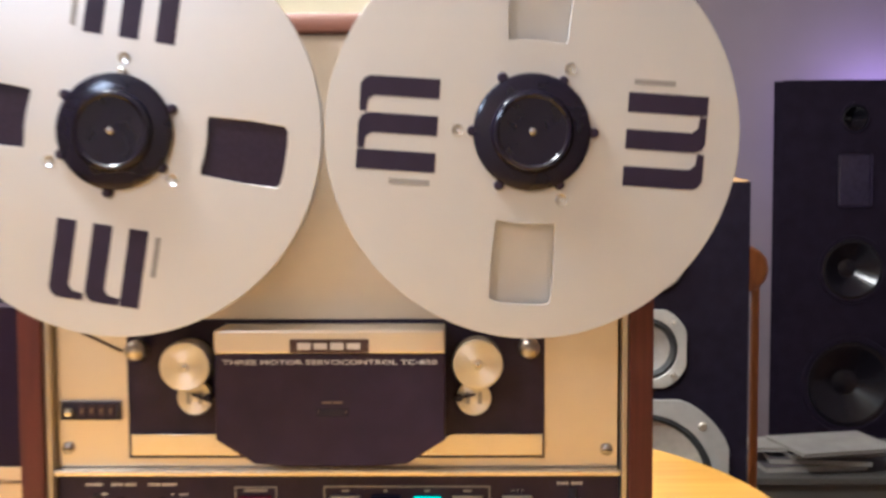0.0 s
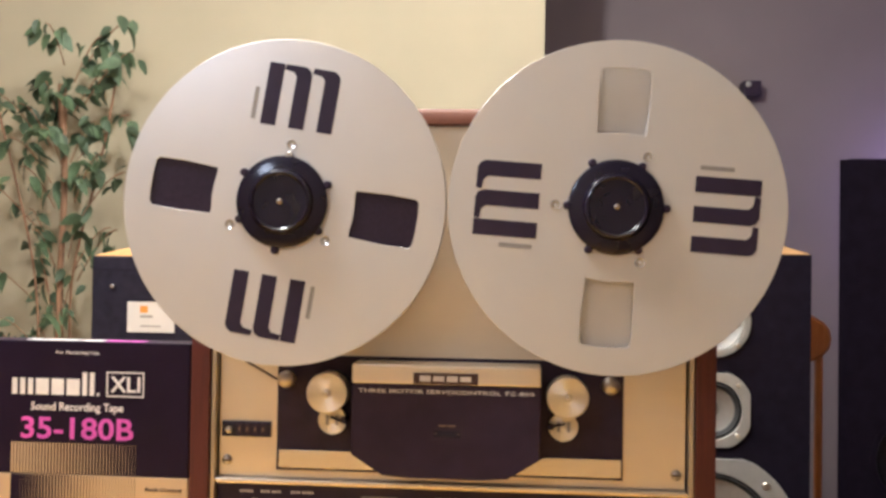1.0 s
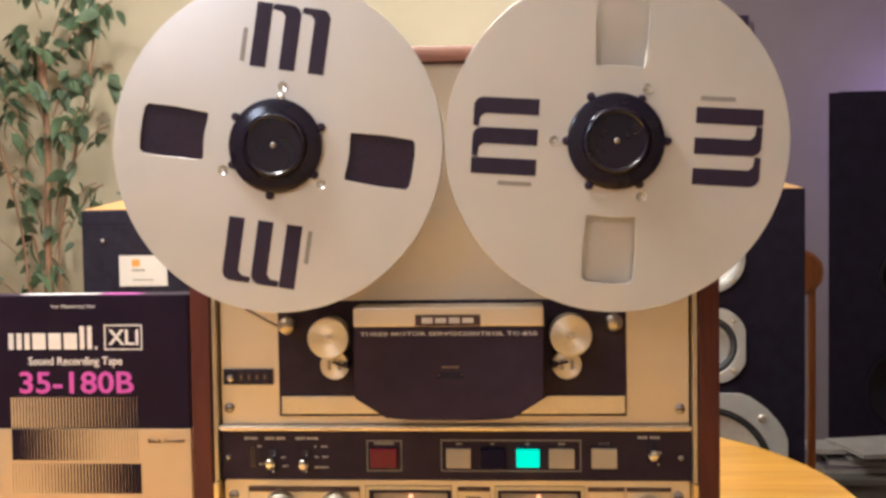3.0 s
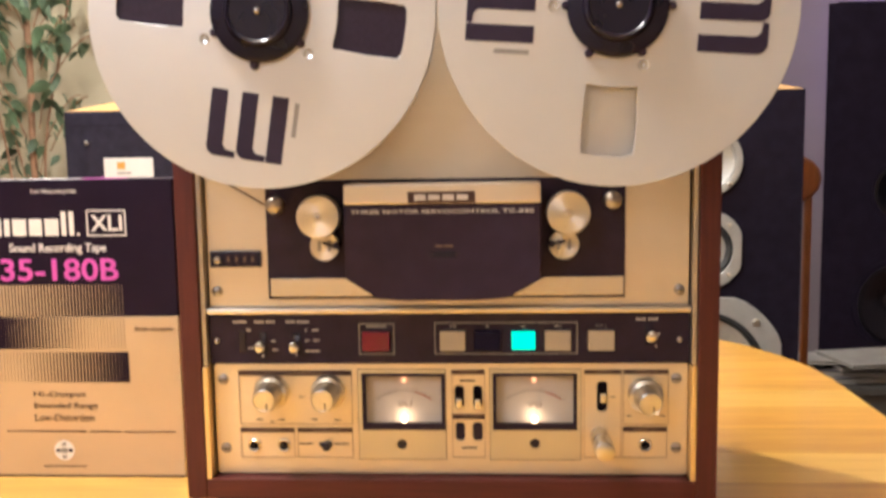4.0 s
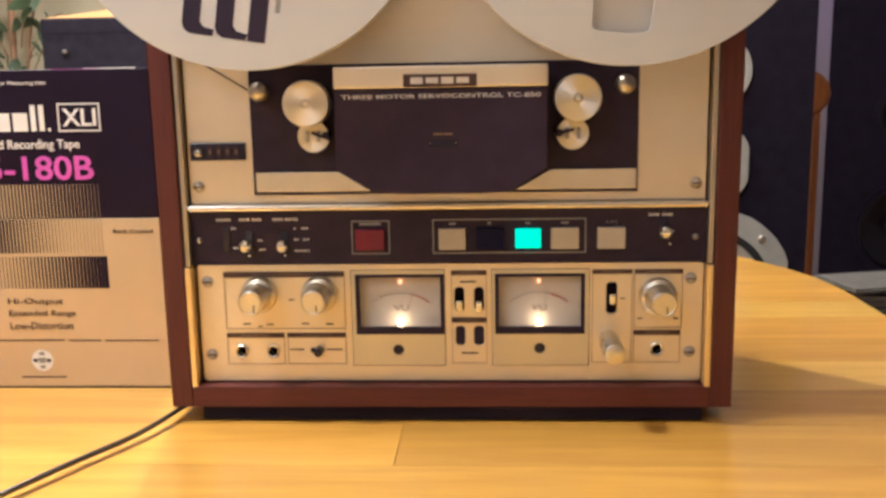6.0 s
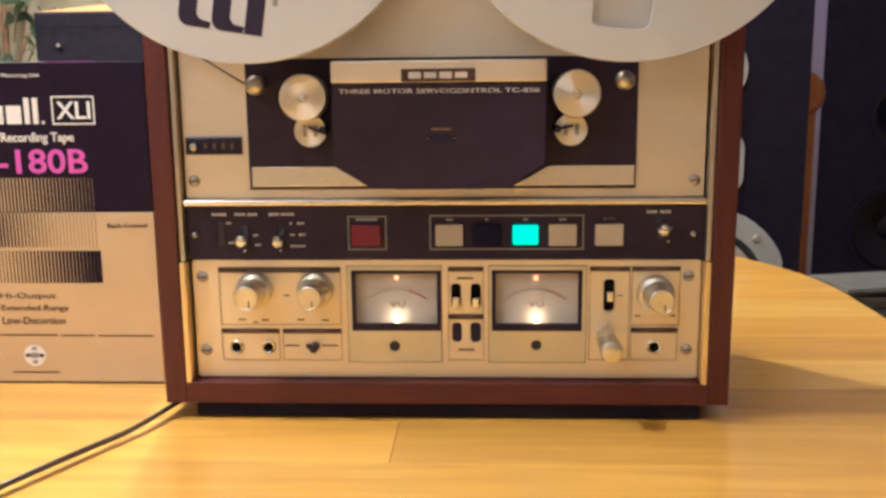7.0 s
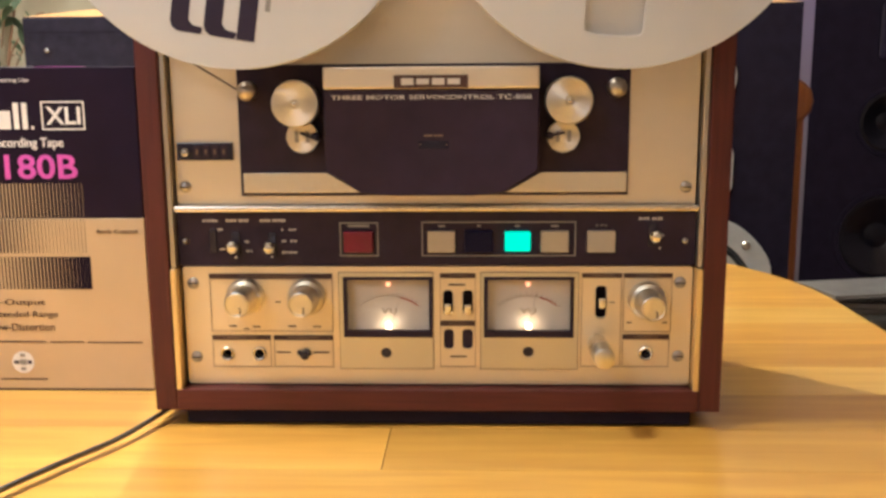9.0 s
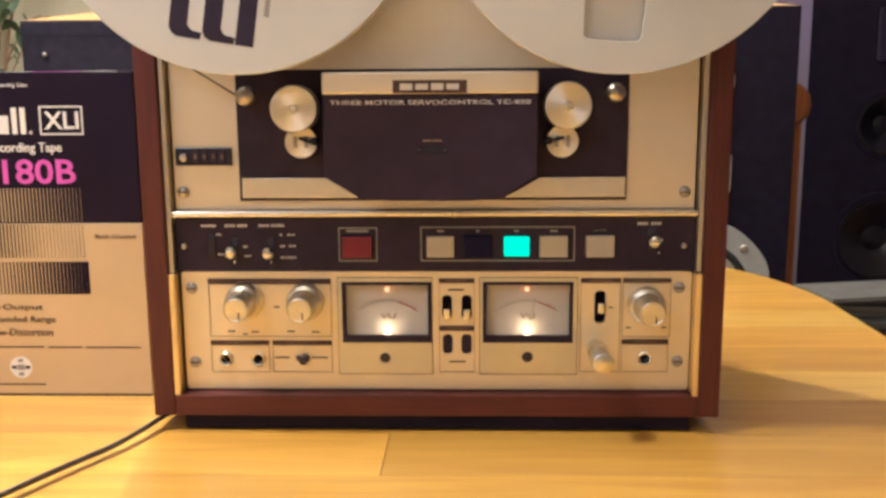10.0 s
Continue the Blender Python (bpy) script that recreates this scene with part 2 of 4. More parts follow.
def part(name, bm, mat_, parent=None, label="", smooth=False):
    ob = new(name, bm if isinstance(bm, bpy.types.Mesh) else mesh_of(bm, name, mat_, smooth))
    if parent is not None:
        ob.parent = parent
    return tagged(ob, label)


def thing(name, label, category, at=(0, 0, 0), group="", kind=""):
    ob = new(name)
    ob.location = at
    return tagged(ob, label, category, group, kind)


def box(x0, x1, y0, y1, z0, z1, bev=0.0, seg=2, bm=None):
    b = bmesh.new()
    bmesh.ops.create_cube(b, size=1, matrix=Matrix.Translation(((x0 + x1) / 2, (y0 + y1) / 2, (z0 + z1) / 2))
                          @ Matrix.Diagonal((x1 - x0, y1 - y0, z1 - z0, 1)))
    if bev:
        bmesh.ops.bevel(b, geom=b.edges[:], offset=bev, segments=seg, affect="EDGES", profile=0.6)
    if bm is None:
        return b
    join(bm, b)
    return bm


def join(bm, other):
    tmp = bpy.data.meshes.new("tmp")
    other.to_mesh(tmp)
    other.free()
    bm.from_mesh(tmp)
    bpy.data.meshes.remove(tmp)
    return bm


def turned(profile, cx=0.0, cz=0.0, seg=40, bm=None, cy=0.0):
    """A body turned about an axis along y: profile rows are (y, radius)."""
    b = bm or bmesh.new()
    rings = []
    for y, r in profile:
        if r <= 1e-6:
            rings.append([b.verts.new((cx, cy + y, cz))])
        else:
            rings.append([b.verts.new((cx + r * math.cos(2 * math.pi * i / seg), cy + y, cz + r * math.sin(2 * math.pi * i / seg)))
                          for i in range(seg)])
    for p, q in zip(rings, rings[1:]):
        for i in range(seg):
            j = (i + 1) % seg
            if len(p) == 1 and len(q) == 1:
                continue
            if len(p) == 1:
                b.faces.new((p[0], q[j], q[i]))
            elif len(q) == 1:
                b.faces.new((p[i], p[j], q[0]))
            else:
                b.faces.new((p[i], p[j], q[j], q[i]))
    return b


def plate(loops, y0, y1, bevel=0.0):
    """A flat plate in the xz plane from an outline and holes, between y0 and y1; returns a mesh without material."""
    cu = bpy.data.curves.new("plate", "CURVE")
    cu.dimensions, cu.fill_mode = "2D", "BOTH"
    for pts in loops:
        sp = cu.splines.new("POLY")
        sp.points.add(len(pts) - 1)
        for p, (x, z) in zip(sp.points, pts):
            p.co = (x, z, 0, 1)
        sp.use_cyclic_u = True
    cu.extrude = abs(y1 - y0) / 2 - bevel
    cu.bevel_depth, cu.bevel_resolution, cu.offset = bevel, 1, -bevel
    ob = new("plate", cu)
    me = bpy.data.meshes.new_from_object(ob.evaluated_get(bpy.context.evaluated_depsgraph_get()))
    bpy.data.objects.remove(ob)
    me.transform(Matrix.Translation((0, (y0 + y1) / 2, 0)) @ Matrix.Rotation(radians(90), 4, "X"))
    return me


def plate_part(name, loops, y0, y1, mat_, parent, label="", bevel=0.0):
    me = plate(loops, y0, y1, bevel)
    me.name = name
    me.materials.clear()
    me.materials.append(mat_)
    ob = new(name, me)
    ob.parent = parent
    return tagged(ob, label)


def words(name, text, x0, x1, z, y, mat_, parent, height=None, label="", bold=0.0):
    """Lettering with the built-in font, fitted between x0 and x1, its middle at z, facing -y."""
    cu = bpy.data.curves.new("words", "FONT")
    cu.body, cu.extrude, cu.resolution_u, cu.offset = text, 0.001, 3, bold
    ob = new("words", cu)
    me = bpy.data.meshes.new_from_object(ob.evaluated_get(bpy.context.evaluated_depsgraph_get()))
    bpy.data.objects.remove(ob)
    xs, zs = [v.co.x for v in me.vertices], [v.co.y for v in me.vertices]
    w, h = max(xs) - min(xs), max(zs) - min(zs)
    sx = (x1 - x0) / w
    sz = height / h if height else sx
    me.transform(Matrix.Translation(((x0 + x1) / 2, y, z)) @ Matrix.Rotation(radians(90), 4, "X")
                 @ Matrix.Diagonal((sx, sz, 0.3, 1)) @ Matrix.Translation((-(max(xs) + min(xs)) / 2, -(max(zs) + min(zs)) / 2, 0)))
    me.name = name
    me.materials.clear()
    me.materials.append(mat_)
    ob = new(name, me)
    ob.parent = parent
    return tagged(ob, label)


def rect(x0, x1, z0, z1, r=0.0, seg=4):
    if not r:
        return [(x0, z0), (x1, z0), (x1, z1), (x0, z1)]
    pts = []
    for cx, cz, a in ((x1 - r, z0 + r, -90), (x1 - r, z1 - r, 0), (x0 + r, z1 - r, 90), (x0 + r, z0 + r, 180)):
        for i in range(seg + 1):
            t = radians(a + 90 * i / seg)
            pts.append((cx + r * math.cos(t), cz + r * math.sin(t)))
    return pts


def circle(cx, cz, r, seg=48):
    return [(cx + r * math.cos(2 * math.pi * i / seg), cz + r * math.sin(2 * math.pi * i / seg)) for i in range(seg)]


def bars(name, rows, y, mat_, parent, label="", deep=0.0004):
    """Small flat printed bars: rows of x0, x1, z0, z1; many alike are one joined print."""
    if len(rows) > 20:
        bm = bmesh.new()
        for x0, x1, z0, z1 in rows:
            box(x0, x1, y, y + deep, z0, z1, bm=bm)
        return tagged(part(name, bm, mat_, parent, label), kind="stuff")
    for x0, x1, z0, z1 in rows:
        ob = part(name, box(x0, x1, y, y + deep, z0, z1), mat_, parent, label)
    return ob


def tube(name, pts, r, mat_, parent=None, label="", res=3):
    cu = bpy.data.curves.new(name, "CURVE")
    cu.dimensions, cu.bevel_depth, cu.bevel_resolution = "3D", r, res
    sp = cu.splines.new("NURBS")
    sp.points.add(len(pts) - 1)
    for p, c in zip(sp.points, pts):
        p.co = (*c, 1)
    sp.use_endpoint_u, sp.order_u = True, 4
    ob = new(name, cu)
    me = bpy.data.meshes.new_from_object(ob.evaluated_get(bpy.context.evaluated_depsgraph_get()))
    bpy.data.objects.remove(ob)
    me.name = name
    me.materials.clear()
    me.materials.append(mat_)
    for p in me.polygons:
        p.use_smooth = True
    ob = new(name, me)
    if parent is not None:
        ob.parent = parent
    return tagged(ob, label)


# ---------- room ----------
def structure(name, bm, mat_, label, category):
    return tagged(part(name, bm, mat_), label, category, kind="structure")


FZ, CZ = -0.74, 1.76
structure("floor", box(-3.1, 3.3, -2.8, 3.3, FZ - 0.05, FZ), FLOOR, "dark brown wooden floor under the table", "floor")
structure("ceiling", box(-3.1, 3.3, -2.8, 3.3, CZ, CZ + 0.05), CEIL, "plain white ceiling over the room", "ceiling")
structure("wall_yellow", box(-3.1, 0.138, 2.25, 3.19, FZ, CZ), WALL_Y, "cream yellow painted wall behind the plant", "wall")
structure("wall_north", box(0.140, 3.3, 3.2, 3.3, FZ, CZ), WALL_P, "mauve grey wall in violet light", "wall")
structure("wall_east", box(3.2, 3.3, -2.8, 3.19, FZ, CZ), WALL_P, "plain mauve grey side wall", "wall")
structure("wall_west", box(-3.1, -3.0, -2.8, 2.24, FZ, CZ), WALL_R, "plain warm white side wall", "wall")
structure("wall_south", box(-2.99, 3.19, -2.8, -2.7, FZ, CZ), WALL_R, "plain warm white rear wall", "wall")


# ---------- the table ----------
def table_outline():
    """Right half of the rounded table top, then its mirror about x = -0.1."""
    pts = [(-0.10, -0.95), (0.18, -0.95)]
    pts += [(0.18 + 0.30 * math.sin(radians(a)), -0.65 - 0.30 * math.cos(radians(a))) for a in range(15, 91, 15)]
    pts += [(0.48, -0.30), (0.48, 0.10)]
    pts += [(0.03 + 0.45 * math.cos(radians(a)), 0.42 + 0.45 * math.sin(radians(a))) for a in range(0, 43, 3)]
    pts += [(0.335, 0.742), (0.30, 0.752), (0.26, 0.757)]
    return pts + [(-0.2 - x, y) for x, y in reversed(pts[1:])]


OUTLINE = table_outline()


def span_at(y):
    """Left and right ends of the table top at a given y."""
    xs = []
    for (xa, ya), (xb, yb) in zip(OUTLINE, OUTLINE[1:] + OUTLINE[:1]):
        if (ya - y) * (yb - y) < 0:
            xs.append(xa + (xb - xa) * (y - ya) / (yb - ya))
    return (min(xs), max(xs)) if len(xs) > 1 else (-0.1, -0.1)


def build_table():
    t = thing("dining_table", "honey-coloured beech dining table with a rounded end", "table")
    low, high = min(p[1] for p in OUTLINE), max(p[1] for p in OUTLINE)
    bm = bmesh.new()
    ring = [bm.verts.new((-0.1 + (x + 0.1) * 0.985, -0.1 + (y + 0.1) * 0.985, -0.0035)) for x, y in OUTLINE]
    f = bm.faces.new(ring)
    for v in [e for e in bmesh.ops.extrude_face_region(bm, geom=[f])["geom"] if isinstance(e, bmesh.types.BMVert)]:
        v.co.z = -0.028
    part("core_board", bm, BEECH, t)
    for sx in (-0.50, 0.30):
        for sy in (-0.72, 0.60):
            part("leg", box(sx - 0.03, sx + 0.03, sy - 0.03, sy + 0.03, FZ, -0.029, 0.006), BEECH, t)
    edges = [low + 0.0005, -0.835, -0.753, -0.671, -0.590, -0.508, -0.426, -0.344, -0.262, -0.1805, -0.0965, -0.0145, 0.068, 0.150, 0.232, 0.314, 0.389, 0.470, 0.552, 0.634, high - 0.0005]
    cuts = {2: (0.06,), 4: (-0.22,), 6: (0.11,), 10: (-0.0355,), 13: (-0.10,), 16: (0.0,), 18: (0.05,)}
    for i, (ya, yb) in enumerate(zip(edges, edges[1:])):
        steps = np.linspace(ya + 0.0002, yb - 0.0002, 7)
        left, right = [span_at(y)[0] for y in steps], [span_at(y)[1] for y in steps]
        stops = [None] + [c for c in cuts.get(i, ()) if max(left) + 0.02 < c < min(right) - 0.02] + [None]
        for a, b in zip(stops, stops[1:]):
            bm = bmesh.new()
            lo = [(left[k] if a is None else a + 0.0003, y) for k, y in enumerate(steps)]
            hi = [(right[k] if b is None else b - 0.0003, y) for k, y in enumerate(steps)]
            loop = lo[::-1] + hi if a is None or b is None else [lo[0], hi[0], hi[-1], lo[-1]]
            if a is None or b is None:
                loop = [*hi, *lo[::-1]]
            face = bm.faces.new([bm.verts.new((x, y, -0.003)) for x, y in loop])
            geo = bmesh.ops.extrude_face_region(bm, geom=[face])["geom"]
            for v in geo:
                if isinstance(v, bmesh.types.BMVert):
                    v.co.z = 0.0
            part("stave", bm, BEECH_PALE if i in (3, 6, 8, 12, 15) else BEECH, t)
    return t


build_table()


# ---------- tape deck ----------
deck = thing("tape_deck", "reel-to-reel tape deck in a red-brown walnut cabinet", "tape deck", (0, 0, 0))
FY = -0.012
for s in (-1, 1):
    a, b = sorted((s * 0.2085, s * 0.2255))
    part("side_panel", box(a, b, FY, 0.215, 0.013, 0.5035, 0.0012), ROSEWOOD, deck, "red-brown walnut side panel")
top_bm = box(-0.2083, 0.2083, FY, 0.215, 0.489, 0.5035)
bmesh.ops.bevel(top_bm, geom=[e for e in top_bm.edges if all(v.co.y < 0 and v.co.z > 0.5 for v in e.verts)], offset=0.0125, segments=8,
                affect="EDGES", profile=0.5)
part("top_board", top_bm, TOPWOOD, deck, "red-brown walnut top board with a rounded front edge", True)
part("bottom_board", box(-0.2083, 0.2083, FY, 0.215, 0.013, 0.0305, 0.0012), ROSEWOOD_H, deck, "red-brown walnut bottom board")
part("back_panel", box(-0.2083, 0.2083, 0.205, 0.211, 0.0307, 0.4888), BLACKP, deck)
# plinth drawn forward in black, so its shape includes the shadow below the cabinet
part("plinth", box(-0.201, 0.203, -0.0105, 0.19, 0.0022, 0.0128, 0.001), TOWERBLACK, deck, "black plinth filling the shadowed gap under the cabinet")
for sx in (-0.19, 0.19):
    for sy in (0.02, 0.17):
        b = bmesh.new()
        bmesh.ops.create_cone(b, cap_ends=True, segments=20, radius1=0.010, radius2=0.011, depth=0.0022,
                              matrix=Matrix.Translation((sx, sy, 0.0011)))
        part("foot", b, RUBBER, deck)

upper = plate_part("upper_panel", [rect(-0.2028, 0.2024, 0.1785, 0.4885)], 0.0, 0.004, ALU, deck,
                   "satin aluminium upper panel", 0.0006)
for s in (-1, 1):
    a, b = sorted((s * 0.2042, s * 0.2080))
    part("rail", box(a, b, -0.0085, 0.004, 0.1296, 0.4885, 0.0006), RAIL, deck, "pale metal edge rail")
    # lower length of the rail: yellower, brighter and set further forward
    a, b = sorted((s * 0.2036, s * 0.2082))
    part("rail", box(a, b, -0.0115, 0.004, 0.0260, 0.1290, 0.0010), GOLD, deck, "bright golden lower edge rail")
part("trim_strip", box(-0.2045, 0.2045, -0.0075, 0.004, 0.1735, 0.1782, 0.0016), STRIP, deck, "bright aluminium trim strip")
strip = plate_part("control_strip", [rect(-0.2035, 0.2035, 0.1298, 0.1733)], -0.002, 0.004, BLACKP, deck,
                   "black strip with transport buttons", 0.0005)
MET = ((-0.0375, -0.0765, -0.0015), (0.0745, 0.0365, 0.1135))
holes = [rect(c - 0.0335, c + 0.0335, 0.0735, 0.1185) for c, _, _ in MET]
slots = [(0.0065, 0.0142, 0.0900, 0.1095), (0.0222, 0.0300, 0.0900, 0.1095), (0.0070, 0.0147, 0.0615, 0.0775),
         (0.0218, 0.0300, 0.0615, 0.0775), (0.1272, 0.1358, 0.0870, 0.1130)]
jacks = [(-0.168, 0.0575), (-0.142, 0.0575), (0.1675, 0.0585)]
pilots = [(-0.0395, 0.0580), (0.0745, 0.0590)]
lower = plate_part("lower_panel", [rect(-0.2018, 0.2030, 0.0315, 0.1292, 0.003)] + holes
                   + [rect(*s, 0.0032) for s in slots] + [circle(x, z, 0.0034, 20) for x, z in jacks]
                   + [circle(x, z, 0.0044, 24) for x, z in pilots], 0.0, 0.004, ALU_LOW, deck,
                   "champagne aluminium lower panel with meters", 0.0006)
# black sheet added behind the cut-outs to stand for the dark inside
part("inner_shade", box(-0.200, 0.200, 0.016, 0.018, 0.0315, 0.1290), BLACKP, deck)


def screw(x, z, y, r, parent, m=ALU):
    b = turned([(0.002, r), (-0.0008, r), (-0.0022, r * 0.75), (-0.0028, r * 0.3), (-0.0028, 0)], x, z, 20, cy=y)
    o = part("screw", b, m, parent, "", True)
    part("slot", box(x - r * 0.75, x + r * 0.75, y - 0.0030, y - 0.0025, z - r * 0.1, z + r * 0.1), BLACKP, o)


for x, z in ((-0.1955, 0.1925), (0.1945, 0.1915)):
    screw(x, z, -0.0004, 0.0045, upper, DULL)
for x, z in ((-0.1935, 0.1155), (-0.1935, 0.0545), (0.1930, 0.1160), (0.1935, 0.0560)):
    screw(x, z, 0.0002, 0.0046, lower, GREYRAIL)

# tape transport: black plate, head cover, rollers
tp = plate_part("transport_plate", [rect(-0.1505, 0.1495, 0.1858, 0.2862)], -0.003, 0.0, BLACKP, deck,
                "black transport plate", 0.0004)
for s in (-1, 1):
    pts = [(s * 0.1480, 0.1883), (s * 0.1480, 0.2038), (s * 0.0825, 0.2038), (s * 0.0555, 0.1883)]
    plate_part("polished_strip", [pts if s < 0 else pts[::-1]], -0.0055, -0.003, STRIP, tp, "polished aluminium strip", 0.0004)
cover_pts = [(-0.0785, 0.2675), (-0.0785, 0.2080), (-0.0520, 0.1912), (-0.030, 0.1896), (0.030, 0.1896), (0.0520, 0.1912), (0.0785, 0.2080),
             (0.0785, 0.2675)]
cover = plate_part("head_cover", [cover_pts], -0.038, -0.003, COVER, deck, "dark grey head cover", 0.0012)
part("brow", box(-0.0785, 0.0785, -0.0395, -0.003, 0.2677, 0.2838, 0.0016), ALU, cover, "silver brow of the head cover")
part("name_plate", box(-0.0268, 0.0268, -0.0402, -0.0394, 0.2684, 0.2776), BROWNINK, cover, "dark plate with a plain mark")
bars("mark", [(-0.0215 + i * 0.0112, -0.0125 + i * 0.0112, 0.2706 + (i % 2) * 0.0003, 0.2754 - (i % 2) * 0.0003) for i in range(4)],
     -0.0406, LETTER, cover, "pale plain shapes")
words("lettering", "THREE MOTOR SERVOCONTROL TC-850", -0.0730, 0.0730, 0.2618, -0.0385, LETTER, cover, 0.0032, "white lettering", 0.01)
part("head_window", box(-0.0095, 0.0125, -0.0384, -0.0372, 0.2245, 0.2300, 0.0003), BLACKG, cover)
bars("window_mark", [(-0.0084, -0.0076, 0.2270, 0.2280), (0.0106, 0.0114, 0.2270, 0.2280), (-0.0055, 0.0008, 0.2334, 0.2348), (0.0016, 0.0085, 0.2334, 0.2348)], -0.0388,
     HEADINK, cover)


def grooves(y, r_out, r_in, step=0.0006, depth=0.00020):
    n = int((r_out - r_in) / step)
    return [(y + (depth if i % 2 else 0.0), r_out - i * step) for i in range(1, n)]


def disc_roller(x, z):
    o = part("guide_roller", turned([(-0.011, 0.0172), (-0.0285, 0.0176), (-0.0300, 0.0170), *grooves(-0.0302, 0.0168, 0.0026),
                                     (-0.0292, 0.0024), (-0.0292, 0)], x, z, 56), ROLLER, deck, "spun aluminium guide roller", True)
    part("shaft", turned([(-0.003, 0.0160), (-0.0108, 0.0165), (-0.0112, 0.0150), (-0.0112, 0)], x, z, 40), BLACKG, o, "black roller base", True)
    part("pin", turned([(-0.0290, 0.0012), (-0.0312, 0.0012), (-0.0316, 0)], x, z, 12), CHROME, o, "", True)


def small_disc(x, z, s):
    o = part("tension_disc", turned([(-0.003, 0.011), (-0.012, 0.0125), (-0.0135, 0.0120), *grooves(-0.0135, 0.0118, 0.0012), (-0.0135, 0)], x, z, 44), ROLLER, deck,
             "small metal tension disc", True)
    for k in (-1, 1):
        part("notch", box(x + k * 0.0042 - 0.0015, x + k * 0.0042 + 0.0015, -0.0141, -0.0134, z - 0.004, z + 0.0045, 0.0003), GREYINK, o)
    lever = box(-0.0012, 0.0150, -0.0160, -0.0146, -0.0011, 0.0011, 0.0004)
    bmesh.ops.transform(lever, verts=lever.verts[:], matrix=Matrix.Translation((x, 0, z + 0.003)) @ Matrix.Rotation(
        radians(22 if s > 0 else 168), 4, "Y"))
    part("lever", lever, BLACKG, o, "thin black tension lever")
    part("arm", turned([(-0.003, 0.0028), (-0.018, 0.0028), (-0.019, 0.0018), (-0.019, 0)], x + s * 0.0105, z + 0.001, 16), BLACKG, o, "", True)


def dome(x, z):
    part("corner_guide", turned([(-0.003, 0.0050), (-0.010, 0.0052), (-0.012, 0.0074), (-0.018, 0.0074), (-0.0212, 0.0062), (-0.0230, 0.0036),
                                 (-0.0237, 0)], x, z, 32), DULL, deck, "dull metal corner guide", True)


disc_roller(-0.1015, 0.2572), disc_roller(0.1010, 0.2585)
small_disc(-0.0995, 0.2318, 1), small_disc(0.0985, 0.2315, -1)
dome(-0.1395, 0.2664), dome(0.1372, 0.2676)
for sx in (-0.1345, 0.1354):
    part("turntable", turned([(0.0, 0.030), (-0.012, 0.030), (-0.013, 0.046), (-0.0465, 0.046), (-0.0465, 0)], sx, 0.415, 48), BLACKG, deck,
         "black reel turntable", True)

# counter
cnt = part("tape_counter", box(-0.2000, -0.1560, -0.003, 0.001, 0.2135, 0.2272, 0.0006), BLACKG, deck, "black tape counter window")
for i in range(4):
    part("drum", box(-0.1865 + i * 0.0070, -0.1812 + i * 0.0070, -0.0036, -0.0028, 0.2155, 0.2252, 0.0004),
         COVER, cnt)
    bars("digit", [(-0.1845 + i * 0.0070, -0.1832 + i * 0.0070, 0.2185, 0.2222)], -0.0039, HEADINK, cnt)
part("reset_button", turned([(-0.002, 0.0030), (-0.007, 0.0032), (-0.0085, 0.0022), (-0.009, 0)], -0.1925, 0.2200, 20), CHROME, cnt,
     "chrome reset button", True)

# control strip
SY = -0.002


def outline_frame(name, x0, x1, z0, z1, w, y, m, parent, label=""):
    return plate_part(name, [rect(x0, x1, z0, z1), rect(x0 + w, x1 - w, z0 + w, z1 - w)], y - 0.0006, y, m, parent, label)


outline_frame("button_frame", -0.0745, -0.0440, 0.1375, 0.1645, 0.0009, SY, GREYINK, strip)
outline_frame("button_frame", -0.0100, 0.1105, 0.1375, 0.1650, 0.0009, SY, GREYINK, strip)
for x0, x1, m, lab in ((-0.0712, -0.0478, RED, "dark red record button"), (-0.0052, 0.0163, BUTTON, "ivory button"),
                       (0.0240, 0.0460, NAVY, "dark blue button"), (0.0552, 0.0750, PLAY, "lit cyan play button"),
                       (0.0830, 0.1048, BUTTON, "ivory button"), (0.1190, 0.1408, BUTTON, "ivory button")):
    z0, z1 = (0.1420, 0.1572) if m is PLAY else (0.1410, 0.1580)
    part("push_button", box(x0, x1, -0.0065, -0.001, z0, z1, 0.0011), m, strip, lab)
bars("button_mark", [(-0.068, -0.051, 0.1607, 0.1627), (0.003, 0.0085, 0.1606, 0.1622), (0.0335, 0.0362, 0.1606, 0.1624),
                     (0.0630, 0.0668, 0.1606, 0.1622), (0.0910, 0.0970, 0.1606, 0.1622)], SY - 0.0004, GREYINK, strip)
words("lettering", "A P S", 0.1255, 0.1345, 0.1617, SY - 0.0001, GREYINK, strip, 0.0020)


def dashes(name, x0, x1, z0, z1, count, y, m, parent):
    """An unreadable word: letter-sized marks of slightly uneven height."""
    p = (x1 - x0) / count
    bm = bmesh.new()
    for i in range(count):
        box(x0 + i * p, x0 + (i + 0.74) * p, y, y + 0.0004, z0 + (i * 7 % 3) * 0.00012, z1 - (i * 5 % 3) * 0.00012, bm=bm)
    tagged(part(name, bm, m, parent), kind="stuff")


